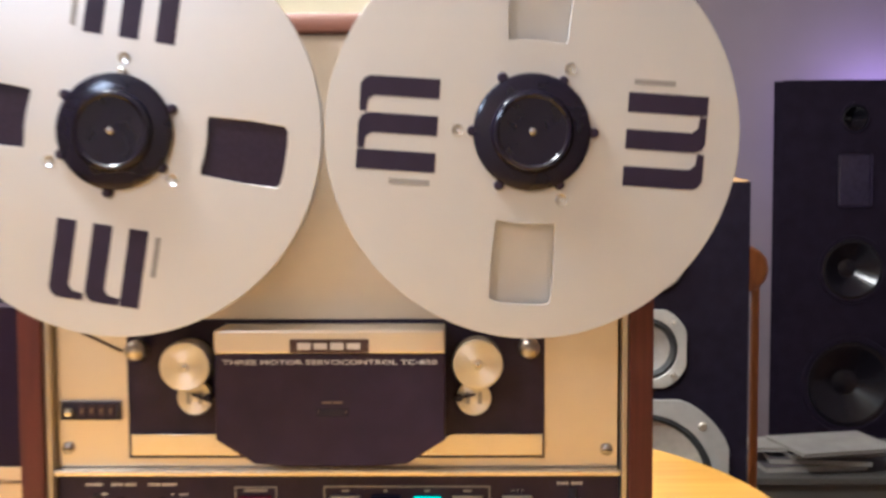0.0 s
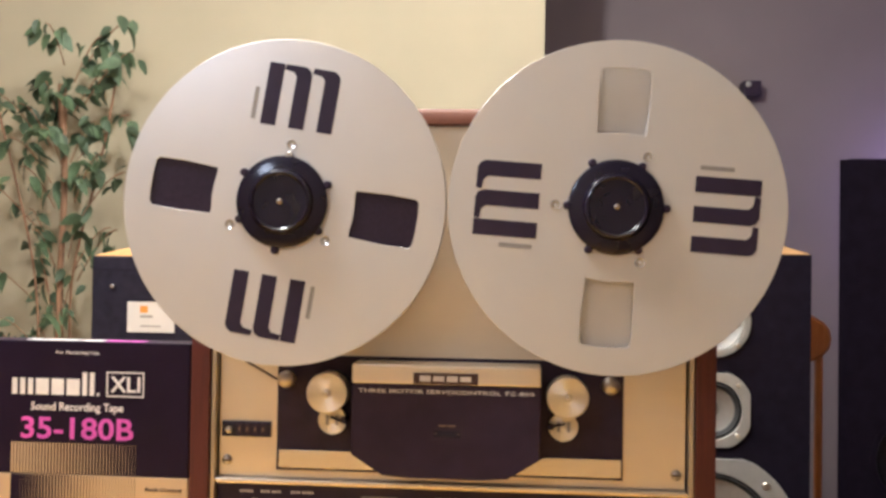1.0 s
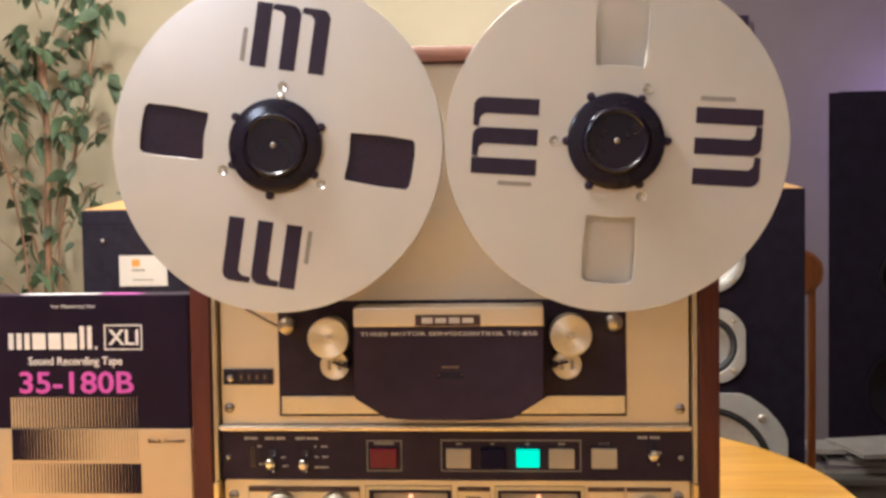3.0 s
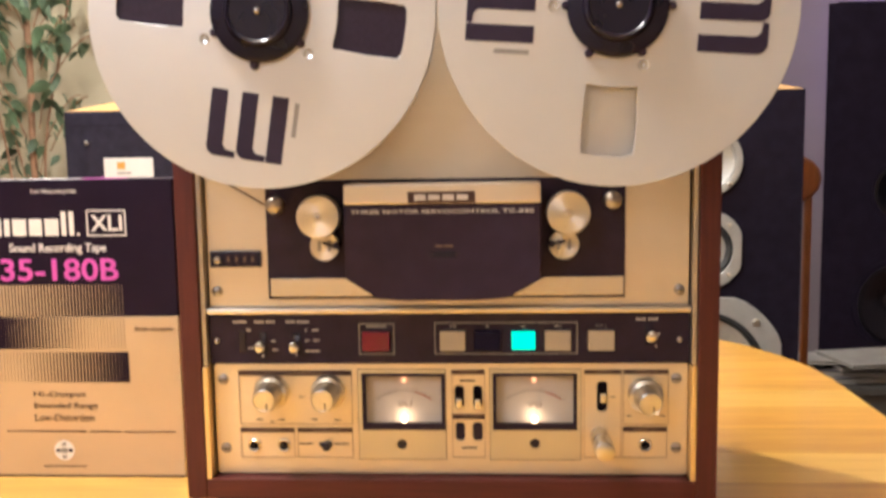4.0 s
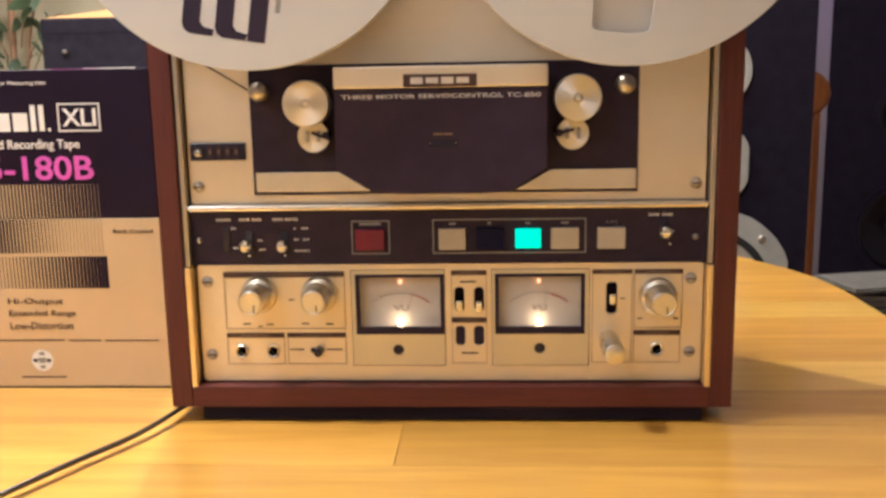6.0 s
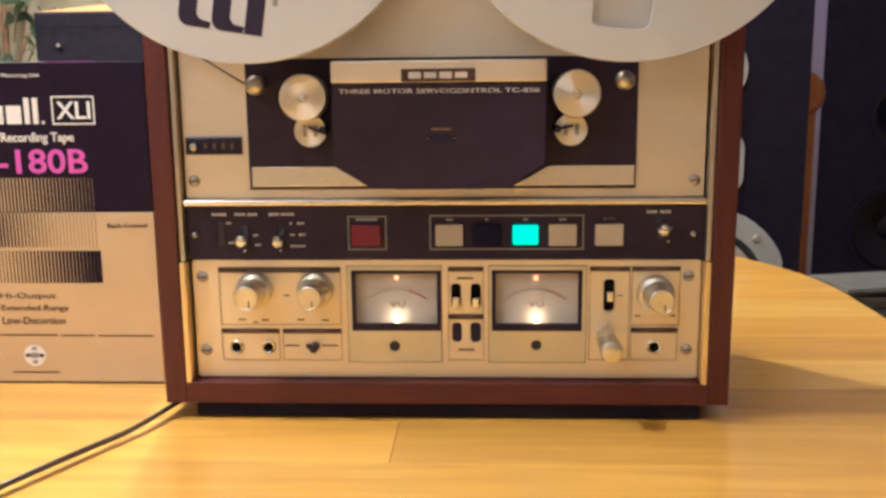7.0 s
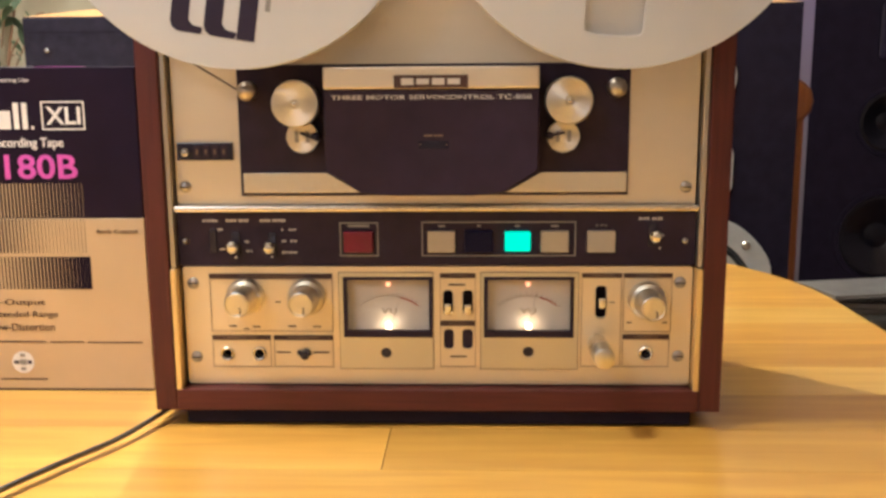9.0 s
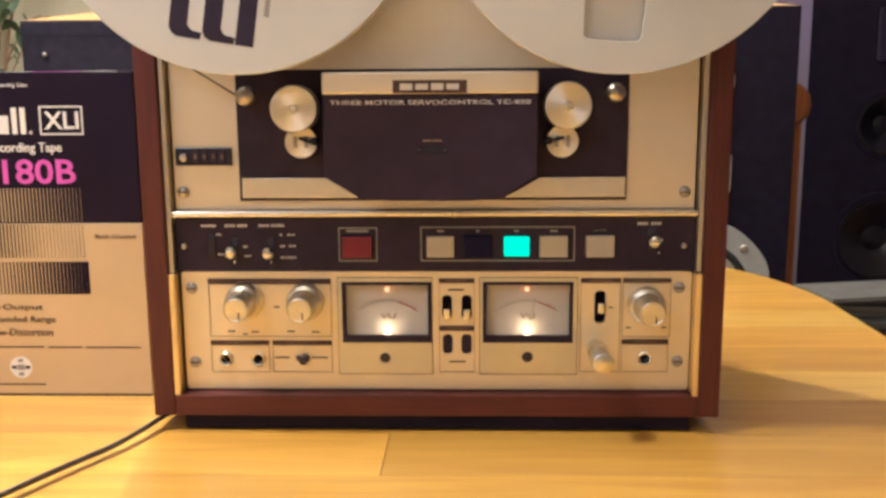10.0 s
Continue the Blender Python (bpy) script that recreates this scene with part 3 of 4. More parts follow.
for x0, x1, z0, z1, count in ((-0.1825, -0.1705, 0.1650, 0.1672, 5), (-0.1640, -0.1555, 0.1650, 0.1672, 4), (-0.1540, -0.1460, 0.1650, 0.1672, 4),
                              (-0.1370, -0.1285, 0.1650, 0.1672, 4), (-0.1272, -0.1165, 0.1650, 0.1672, 5), (0.1588, 0.1672, 0.1660, 0.1682, 4),
                              (0.1692, 0.1775, 0.1660, 0.1682, 4), (-0.1710, -0.1665, 0.1583, 0.1600, 2), (-0.1700, -0.1650, 0.1425, 0.1441, 3),
                              (-0.1500, -0.1458, 0.1485, 0.1501, 2), (-0.1490, -0.1438, 0.1410, 0.1426, 3), (-0.1205, -0.1188, 0.1580, 0.1596, 1),
                              (-0.1145, -0.1085, 0.1580, 0.1596, 3), (-0.1205, -0.1165, 0.1490, 0.1506, 2), (-0.1135, -0.1080, 0.1490, 0.1506, 3),
                              (-0.1205, -0.1080, 0.1398, 0.1415, 6), (0.1755, 0.1790, 0.1533, 0.1551, 2), (0.1752, 0.1768, 0.1430, 0.1447, 1)):
    dashes("label_mark", x0, x1, z0, z1, count, SY - 0.0004, LETTER, strip)
for x, z in ((-0.1755, 0.1585), (-0.1285, 0.1372), (-0.1575, 0.1368)):
    part("index_dot", turned([(-0.0018, 0.0009), (-0.0026, 0.0008), (-0.0026, 0)], x, z, 10), WHITEINK, strip)
for x, z, up in ((-0.157, 0.1475, -1), (-0.128, 0.1470, -1), (0.170, 0.1545, 1)):
    o = part("toggle_switch", box(x - 0.0035, x + 0.0035, -0.0032, -0.001, z - 0.0095, z + 0.0095, 0.0010), BLACKG, strip)
    part("knob", turned([(-0.003, 0.0026), (-0.010, 0.0032), (-0.0135, 0.0046), (-0.0165, 0.0046), (-0.0185, 0.0030), (-0.019, 0)], x, z + up * 0.0005, 24),
         CHROME, o, "chrome toggle knob", True)
part("toggle_switch", box(-0.178, -0.172, -0.0032, -0.001, 0.1405, 0.1595, 0.0010), BLACKG, strip)
for x in (-0.1970, 0.1950):
    screw(x, 0.1497, SY, 0.0022, strip, SPUN)

# lower panel: printed sections
LY = -0.0002
for x0, x1, z0, z1 in ((-0.1802, -0.0818, 0.0757, 0.1190), (-0.1802, -0.1328, 0.0460, 0.0688), (-0.1302, -0.0822, 0.0460, 0.0688),
                       (0.0040, 0.0322, 0.0845, 0.1198), (0.0040, 0.0322, 0.0465, 0.0808), (0.1160, 0.1475, 0.0470, 0.1200),
                       (0.1490, 0.1868, 0.0758, 0.1200), (0.1490, 0.1860, 0.0470, 0.0700)):
    outline_frame("section_line", x0, x1, z0, z1, 0.0004, LY, SCALEINK, lower)
heads = [(-0.1802, -0.0818, 0.1192, 0.1232), (-0.1802, -0.1328, 0.0690, 0.0724), (-0.1302, -0.0822, 0.0690, 0.0724), (0.0040, 0.0322, 0.1200, 0.1234),
         (0.0040, 0.0322, 0.0810, 0.0843), (0.1160, 0.1475, 0.1202, 0.1234), (0.1490, 0.1868, 0.1202, 0.1234), (0.1490, 0.1860, 0.0702, 0.0738)]
for hrow in heads:
    bars("heading_bar", [hrow], LY - 0.0006, BROWNINK, lower, "dark brown heading bar", 0.0006)
bars("heading_mark", [((a + b) / 2 - (b - a) * 0.26, (a + b) / 2 + (b - a) * 0.26, (c + d) / 2 - 0.0004, (c + d) / 2 + 0.0004) for a, b, c, d in heads],
     LY - 0.0010, HEADINK, lower)
bars("small_mark", [(-0.166, -0.160, 0.0795, 0.0806), (-0.147, -0.141, 0.0790, 0.0801), (-0.154, -0.150, 0.0773, 0.0783), (-0.118, -0.112, 0.0795, 0.0806),
                    (-0.098, -0.092, 0.0790, 0.0801), (-0.1285, -0.1170, 0.0577, 0.0588), (-0.0990, -0.0860, 0.0577, 0.0588), (0.011, 0.024, 0.1135, 0.1147),
                    (0.012, 0.025, 0.0545, 0.0557), (0.138, 0.142, 0.0995, 0.1003), (-0.128, -0.1235, 0.0995, 0.1005), (0.152, 0.156, 0.083, 0.084),
                    (0.180, 0.184, 0.083, 0.084)], LY - 0.0003, BROWNINK, lower)


def lathe_face(y, r_out, r_in, step=0.0006, depth=0.00016):
    """Fine turned grooves across a flat face, from the rim to the middle."""
    n = int((r_out - r_in) / step)
    return [(y + (depth if i % 2 else 0.0), r_out - i * step) for i in range(1, n)]


def rotary(x, z, r, r2, deep):
    o = part("rotary_knob", turned([(0.0, r), (-0.006, r * 1.02), (-0.010, r * 0.97), (-0.012, r2 * 1.14), (-deep + 0.003, r2 * 1.04), (-deep, r2 * 0.96),
                                    (-deep - 0.0004, r2 * 0.88), *lathe_face(-deep, r2 * 0.86, 0.001), (-deep, 0)], x, z, 48), KNOB, lower, "spun metal rotary knob", True)
    part("index_line", box(x + r2 * 0.2, x + r2 * 0.28, -deep - 0.0006, -deep + 0.0006, z - r2 * 0.75, z - r2 * 0.2), BLACKP, o)


rotary(-0.1510, 0.1050, 0.0145, 0.0100, 0.032)
rotary(-0.1020, 0.1050, 0.0145, 0.0100, 0.032)
rotary(0.1670, 0.1025, 0.0145, 0.0100, 0.033)
part("rotary_knob", turned([(0.0, 0.0075), (-0.012, 0.0080), (-0.042, 0.0082), (-0.0435, 0.0078), (-0.044, 0.0070), (-0.044, 0)], 0.1290, 0.0665, 40), KNOB,
     lower, "long slim metal knob", True)
for x, z in jacks:
    part("jack_socket", turned([(0.002, 0.0033), (-0.0005, 0.0034), (-0.0030, 0.0038), (-0.0034, 0.0048), (-0.0026, 0.0056), (0.0002, 0.0058)], x, z, 32), CHROME, lower,
         "chromed jack socket", True)
for x, z in pilots:
    part("pilot_window", turned([(0.003, 0.0040), (0.001, 0.0043), (0.0005, 0)], x, z, 24), BLACKG, lower, "round dark window", True)
for (a, b, c, d), k in zip(slots, (-0.3, -0.35, 0, 0, 0.05)):
    if d - c > 0.018:
        zm = (c + d) / 2 + k * (d - c) * 0.6
        part("lever", box((a + b) / 2 - 0.0026, (a + b) / 2 + 0.0026, -0.0095, 0.008, zm - 0.0042, zm + 0.0042, 0.0016), CHROME, lower, "metal slide lever")
for a, b, c, d in slots[2:4]:
    part("rocker", box(a - 0.0003, b + 0.0003, 0.0012, 0.0036, c - 0.0003, d + 0.0003, 0.0004), BLACKP, lower, "dark rocker switch")
o = part("slide_switch", box(-0.1115, -0.1005, -0.0012, 0.0005, 0.0558, 0.0598, 0.0004), BLACKG, lower)
part("lever", turned([(0, 0.0036), (-0.008, 0.0036), (-0.0088, 0.0028), (-0.0088, 0)], -0.1045, 0.0578, 20), BLACKG, o, "", True)


def vu_meter(c, x0, x1, needle):
    """A lit level meter: surround plate, dark bezel, recessed cream face with scale, lettering, needle and bulb."""
    m = plate_part("level_meter", [rect(c - 0.0357, c + 0.0357, 0.0712, 0.1205), rect(c - 0.0326, c + 0.0326, 0.0770, 0.1182)], -0.0022, 0.0, BLACKP, deck,
                   "lit level meter in a dark bezel", 0.0004)
    outline_frame("surround_line", x0 - 0.0004, x1 + 0.0004, 0.0446, 0.1244, 0.0006, LY, BROWNINK, m)
    plate_part("surround", [rect(x0, x1, 0.0450, 0.1240), rect(c - 0.0356, c + 0.0356, 0.0713, 0.1204),
                            circle(pilots[0 if c < 0 else 1][0], pilots[0 if c < 0 else 1][1], 0.0044, 24)], -0.0009, -0.0001, ALU_METER, m,
               "greyish metal plate round the meter", 0.0002)
    face = part("face", box(c - 0.0335, c + 0.0335, 0.0095, 0.0110, 0.0735, 0.1185), CREAM, m, "cream meter face")
    arc = [(c + 0.0381 * math.sin(radians(a)), 0.0651 + 0.0381 * math.cos(radians(a))) for a in range(-39, 16, 3)]
    red = [(c + 0.0381 * math.sin(radians(a)), 0.0651 + 0.0381 * math.cos(radians(a))) for a in range(14, 41, 3)]

    def ribbon(line, w):
        return [*line, *[(c + (x - c) * (1 - w), 0.0651 + (z - 0.0651) * (1 - w)) for x, z in reversed(line)]]
    plate_part("scale_arc", [ribbon(arc, 0.010)], 0.0091, 0.0094, SCALEINK, m)
    plate_part("scale_arc", [ribbon(red, 0.028)], 0.0091, 0.0094, REDINK, m, "red end of the scale")
    ticks = bmesh.new()
    for a in range(-38, 42, 6):
        d = Matrix.Translation((c + 0.0394 * math.sin(radians(a)), 0.0092, 0.0651 + 0.0394 * math.cos(radians(a)))) @ Matrix.Rotation(radians(a), 4, "Y")
        bmesh.ops.create_cube(ticks, size=1, matrix=d @ Matrix.Diagonal((0.0005, 0.0004, 0.0022, 1)))
    part("tick_marks", ticks, SCALEINK, m)
    words("lettering", "VU", c - 0.0062, c + 0.0062, 0.0905, 0.0090, SCALEINK, m, 0.0050, "", 0.004)
    nd = bmesh.new()
    bmesh.ops.create_cube(nd, size=1, matrix=Matrix.Translation((c, 0.0080, 0.0760)) @ Matrix.Rotation(radians(needle), 4, "Y")
                          @ Matrix.Translation((0, 0, 0.0165)) @ Matrix.Diagonal((0.0003, 0.0003, 0.030, 1)))
    part("needle", nd, SCALEINK, m, "thin needle")
    part("bulb", turned([(0.0, 0.0), (0.001, 0.0015), (0.0035, 0.0018), (0.006, 0.0013), (0.0066, 0)], c, 0.0766, 20, cy=-0.0005 + 0.003), BULB, m,
         "glowing warm bulb", True)
    part("shelf", box(c - 0.0335, c + 0.0335, 0.0, 0.0094, 0.0728, 0.0748), BLACKP, m)
    bars("shelf_mark", [(c - 0.0140 + i * 0.0042, c - 0.0115 + i * 0.0042, 0.0772, 0.0780) for i in range(7)], -0.0026, BLACKP, m)
    part("peak_lamp", turned([(0.008, 0.0016), (0.0068, 0.0016), (0.0062, 0.0008), (0.0062, 0)], c - 0.0003, 0.1128, 16), PEAK, m, "small orange lamp", True)
    g = part("pane", box(c - 0.0326, c + 0.0326, -0.0008, -0.0001, 0.0770, 0.1182), GLASS, m, "clear meter pane")
    g.visible_shadow = False
    return m


vu_meter(*MET[0], 20)
vu_meter(*MET[1], 12)


# ---------- reels ----------
def m_mark(parent, ang, cx, cz, y):
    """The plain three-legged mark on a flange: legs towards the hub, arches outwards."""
    w, t, h0, h1 = 0.0605, 0.0128, 0.0610, 0.1125
    p = (w - t) / 2
    shapes = [rect(-w / 2, -w / 2 + t, h0, h1)]
    for k in (1, 2):
        x0 = -w / 2 + k * p
        shapes.append([(x0, h0), (x0 + t, h0), (x0 + t, h1 - 0.0062), (x0 + t - 0.002, h1 - 0.0022), (x0 + t - 0.006, h1), (x0 - p + t + 0.0012, h1),
                       (x0 - p + t + 0.0002, h1 - 0.0045), (x0 - 0.003, h1 - 0.0055), (x0, h1 - 0.009)])
    ca, sa = math.cos(ang), math.sin(ang)
    for pts in shapes:
        # local up is outwards along ang
        plate_part("mark_leg", [[(cx + u * sa + v * ca, cz - u * ca + v * sa) for u, v in pts]], y - 0.0003, y - 0.00005, INK, parent)
    cap = [(-w / 2 - 0.0085, 0.0640), (-w / 2 - 0.0050, 0.0640), (-w / 2 - 0.0050, 0.0905), (-w / 2 - 0.0085, 0.0905)]
    plate_part("tiny_mark", [[(cx + u * sa + v * ca, cz - u * ca + v * sa) for u, v in cap]], y - 0.0003, y - 0.00005, GREYINK, parent)


def flange_loops(cx, cz, R, ang, hub):
    ca, sa = math.cos(ang), math.sin(ang)
    loops = [circle(cx, cz, R, 128), circle(cx, cz, hub, 48)]
    for s in (1, -1):
        v0, v1, hw = 0.0565, 0.1115, 0.0190
        pts = []
        for i in range(9):
            u = -hw + 2 * hw * i / 8
            pts.append((u, v0 + 0.0010 + 0.0022 * (1 - (u / hw) ** 2) if abs(u) < hw * 0.9 else v0 + 0.0022))
        pts += [(hw + 0.0015, v0 + 0.03), (hw + 0.001, v1 - 0.003), (hw - 0.002, v1 - 0.0005)]
        pts += [(hw * 0.4, v1 + 0.0004), (-hw * 0.4, v1 + 0.0004), (-hw + 0.002, v1 - 0.0005), (-hw - 0.001, v1 - 0.003), (-hw - 0.0015, v0 + 0.03)]
        loops.append([(cx + s * (u * -sa + v * ca), cz + s * (u * ca + v * sa)) for u, v in pts])
    return loops


def build_reel(cx, cz, ang, pack, screws, tabs, rear_turn, label, clip=False):
    """ang: direction of the flange windows in radians."""
    r = thing("tape_reel", label, "tape reel", (0, 0, 0), "tape reels on the deck")
    R, yf = 0.1344, -0.0580
    front = plate_part("front_flange", flange_loops(cx, cz, R, ang, 0.030), yf, yf + 0.0013, FLANGE, r, "pale anodised metal flange", 0.0003)
    for a in (ang + math.pi / 2, ang - math.pi / 2):
        m_mark(front, a, cx, cz, yf)
    plate_part("rear_flange", flange_loops(cx, cz, R, ang + rear_turn, 0.030), yf + 0.0092, yf + 0.0105, FLANGE, r, "", 0.0003)
    part("tape_pack", turned([(yf + 0.0018, 0.052), (yf + 0.0018, pack), (yf + 0.0085, pack), (yf + 0.0085, 0.052)], cx, cz, 96), TAPE, r,
         "wound dark brown tape", True)
    part("core", turned([(yf + 0.0016, 0.031), (yf + 0.0016, 0.0525), (yf + 0.0088, 0.0525), (yf + 0.0088, 0.031)], cx, cz, 64), FLANGE, r, "", True)
    hub = part("hub_adapter", turned([(-0.0475, 0.028), (yf, 0.028), (yf - 0.0004, 0.0378), (yf - 0.0035, 0.0380), (yf - 0.0048, 0.0372), (yf - 0.0056, 0.0350),
                                      (yf - 0.0062, 0.0300), (yf - 0.0068, 0.0268), (yf - 0.0100, 0.0255), (yf - 0.0116, 0.0244), (yf - 0.0120, 0.0232),
                                      (yf - 0.0114, 0.0222), (yf - 0.0105, 0.0215), (yf - 0.0102, 0.0)], cx, cz, 64), HUBBLACK, r, "glossy black hub adapter", True)
    for i, a in enumerate(tabs):
        q = 0.0400 if i < 3 else 0.0385
        x, z = cx + q * math.cos(a), cz + q * math.sin(a)
        part("tab", turned([(yf - 0.0003, 0.0034), (yf - 0.0034, 0.0032), (yf - 0.0042, 0.0022), (yf - 0.0042, 0)], x, z, 16), CHROME if clip and i == 3 else BLACKP, hub, "bright metal clip" if clip and i == 3 else "", True)
    part("spindle", turned([(yf - 0.0095, 0.0024), (yf - 0.0114, 0.0022), (yf - 0.0119, 0.0012), (yf - 0.0119, 0)], cx, cz, 16), DULL, hub, "metal spindle end", True)
    for a in screws:
        x, z = cx + 0.0478 * math.cos(a), cz + 0.0478 * math.sin(a)
        part("screw", turned([(yf + 0.0002, 0.0042), (yf - 0.0006, 0.0040), (yf - 0.0002, 0.0024), (yf + 0.0001, 0)], x, z, 20), CHROME, r, "", True)
    return r


D = radians
build_reel(-0.1352, 0.4167, D(-9.0), 0.1235, (D(82), D(203), D(-41)), (D(143), D(21), D(262), D(82), D(202), D(322)), D(90),
           "full tape reel with dark tape behind two windows", True)
build_reel(0.1352, 0.4151, D(86.0), 0.0560, (D(58), D(178), D(-66)), (D(118), D(-1), D(238), D(58), D(178), D(-62)), D(90),
           "nearly empty tape reel with pale windows")

# tape running from the full reel to its corner guide
tp_bm = bmesh.new()
run = [(-0.2050, -0.0550, 0.3130), (-0.1880, -0.0535, 0.3005), (-0.1690, -0.0500, 0.2868), (-0.1440, -0.0300, 0.2680)]
vs = [[tp_bm.verts.new((x, y + w, z)) for w in (-0.0025, 0.0025)] for x, y, z in run]
for p, q in zip(vs, vs[1:]):
    tp_bm.faces.new((p[0], p[1], q[1], q[0]))
tb = part("tape", tp_bm, TAPEEDGE)
md = tb.modifiers.new("thick", "SOLIDIFY")
md.thickness, md.offset = 0.0007, 0
tagged(tb, "dark brown magnetic tape running to a guide", "tape")


# ---------- tape carton ----------
def build_carton():
    c = thing("tape_carton", "black and bronze cardboard tape carton standing upright", "carton")
    x0, x1, y0, y1, zs, zt = -0.530, -0.2565, 0.073, 0.106, 0.1570, 0.2870
    part("lower_sleeve", box(x0, x1, y0, y1, 0.0012, zs, 0.0008), CARTON_GOLD, c, "bronze lower half")
    part("upper_sleeve", box(x0, x1, y0, y1, zs + 0.0001, zt, 0.0012), CARTON_BLACK, c, "black upper half")
    part("bottom_edge", box(x0 + 0.001, x1 - 0.001, y0 - 0.0004, y1, 0.0, 0.0022), BROWNINK, c)
    y = y0 - 0.0003
    # plain shapes in place of the brand
    marks, bx = [], -0.4349
    for w, h in ((0.0068, 0.0158), (0.0068, 0.0158), (0.0068, 0.0158), (0.0148, 0.0158), (0.0140, 0.0158), (0.0148, 0.0158), (0.0062, 0.0225), (0.0062, 0.0225)):
        marks.append((bx, bx + w - 0.0016, 0.2345, 0.2345 + h))
        bx += w + 0.0012
    marks.append((bx, bx + 0.0025, 0.2345, 0.2370))
    bars("brand_mark", marks, y, WHITEINK, c, "white plain blocks")
    plate_part("grade_frame", [rect(-0.3393, -0.3018, 0.2338, 0.2582), rect(-0.3380, -0.3031, 0.2351, 0.2569)], y - 0.0003, y, WHITEINK, c)
    words("lettering", "XLI", -0.3355, -0.3056, 0.2460, y, WHITEINK, c, 0.0150, "", 0.015)
    words("lettering", "Sound Recording Tape", -0.4153, -0.3220, 0.2220, y, WHITEINK, c, 0.0105, "", 0.012)
    words("lettering", "35-180B", -0.4249, -0.3113, 0.2022, y, PINKINK, c, 0.0215, "magenta lettering", 0.016)
    words("lettering", "For Mastering Use", -0.3908, -0.3477, 0.2757, y, WHITEINK, c, 0.0044)
    words("lettering", "Back Coated", -0.2985, -0.2630, 0.1455, y, BROWNINK, c, 0.0036)
    for txt, xr, z in (("Hi-Output", -0.3500, 0.0814), ("Extended Range", -0.3392, 0.0702), ("Low-Distortion", -0.3430, 0.0592)):
        words("lettering", txt, -0.4010, xr, z, y, BROWNINK, c, 0.0068)
    bars("fine_print", [(-0.430, -0.352, 0.0449, 0.0462), (-0.348, -0.318, 0.0447, 0.0459), (-0.314, -0.2645, 0.0445, 0.0457), (-0.3955, -0.353, 0.0101, 0.0114)],
         y, BROWNINK, c)
    n, a, b = 40, -0.4345, -0.3060
    p = (b - a) / n
    bars("stripes", [(a + i * p, a + i * p + p * max(0.06, 0.66 - 0.62 * (i / n)), 0.1580, 0.1878) for i in range(n)], y, CARTON_GOLD, c, "bronze stripes fading out")
    bars("stripes", [(a + i * p, a + i * p + p * max(0.06, 0.97 - 1.25 * (i / n)), 0.1262, 0.1566) for i in range(n)], y, CARTON_BLACK, c, "black stripes fading out")
    bars("stripes", [(a + i * p, a + i * p + p * max(0.05, -0.08 + 1.08 * (i / n)), 0.0938, 0.1230) for i in range(n)], y, CARTON_BLACK, c, "black stripes thickening")
    d = plate_part("round_emblem", [circle(-0.3742, 0.0266, 0.0100, 40)], y - 0.0003, y, WHITEINK, c, "white round emblem")
    bars("emblem_mark", [(-0.3825, -0.3782, 0.0252, 0.0282), (-0.3702, -0.3660, 0.0252, 0.0282)], y - 0.0006, INK, d)
    bars("emblem_mark", [(-0.3765, -0.3719, 0.0315, 0.0345), (-0.3765, -0.3719, 0.0190, 0.0220), (-0.3775, -0.3710, 0.0242, 0.0292)], y - 0.0006, GREYINK, d)
    top = bmesh.new()
    for q0, q1 in ((-0.4250, -0.3720), (-0.3690, -0.3475)):
        box(q0, q1, y0 + 0.006, y0 + 0.018, zt, zt + 0.0004, bm=top)
    part("top_print", top, WHITEINK, c, "white print on the top edge")
    top = bmesh.new()
    for q0, q1 in ((-0.3440, -0.3240), (-0.3215, -0.3050)):
        box(q0, q1, y0 + 0.006, y0 + 0.018, zt, zt + 0.0004, bm=top)
    part("top_print", top, PINKINK, c, "magenta print on the top edge")
    return c


build_carton()

# ---------- mains lead ----------
lead = thing("power_cable", "two-core black power cable lying on the table", "cable")
way = [(-0.178, 0.100, 0.0120), (-0.2050, 0.0450, 0.0115), (-0.2243, -0.0117, 0.0087), (-0.2299, -0.0348, 0.0084), (-0.2417, -0.0630, 0.0062), (-0.2660, -0.1051, 0.0065), (-0.2804, -0.1414, 0.0073), (-0.3200, -0.2100, 0.0040)]
for off in (-0.0021, 0.0021):
    tube("core_strand", [(x + off * 0.55, y - off * 0.35, z + off * 0.6) for x, y, z in way], 0.0017, CABLE, lead)


loop_lead = thing("signal_cable", "thin black signal cable looping down behind the deck", "cable")
tube("cable", [(0.200, 0.218, 0.170), (0.222, 0.222, 0.168), (0.2375, 0.224, 0.150), (0.2415, 0.224, 0.115), (0.236, 0.224, 0.085), (0.230, 0.226, 0.050),
               (0.229, 0.232, 0.012), (0.224, 0.248, 0.0025), (0.190, 0.275, 0.0025)], 0.0022, CABLE, loop_lead)


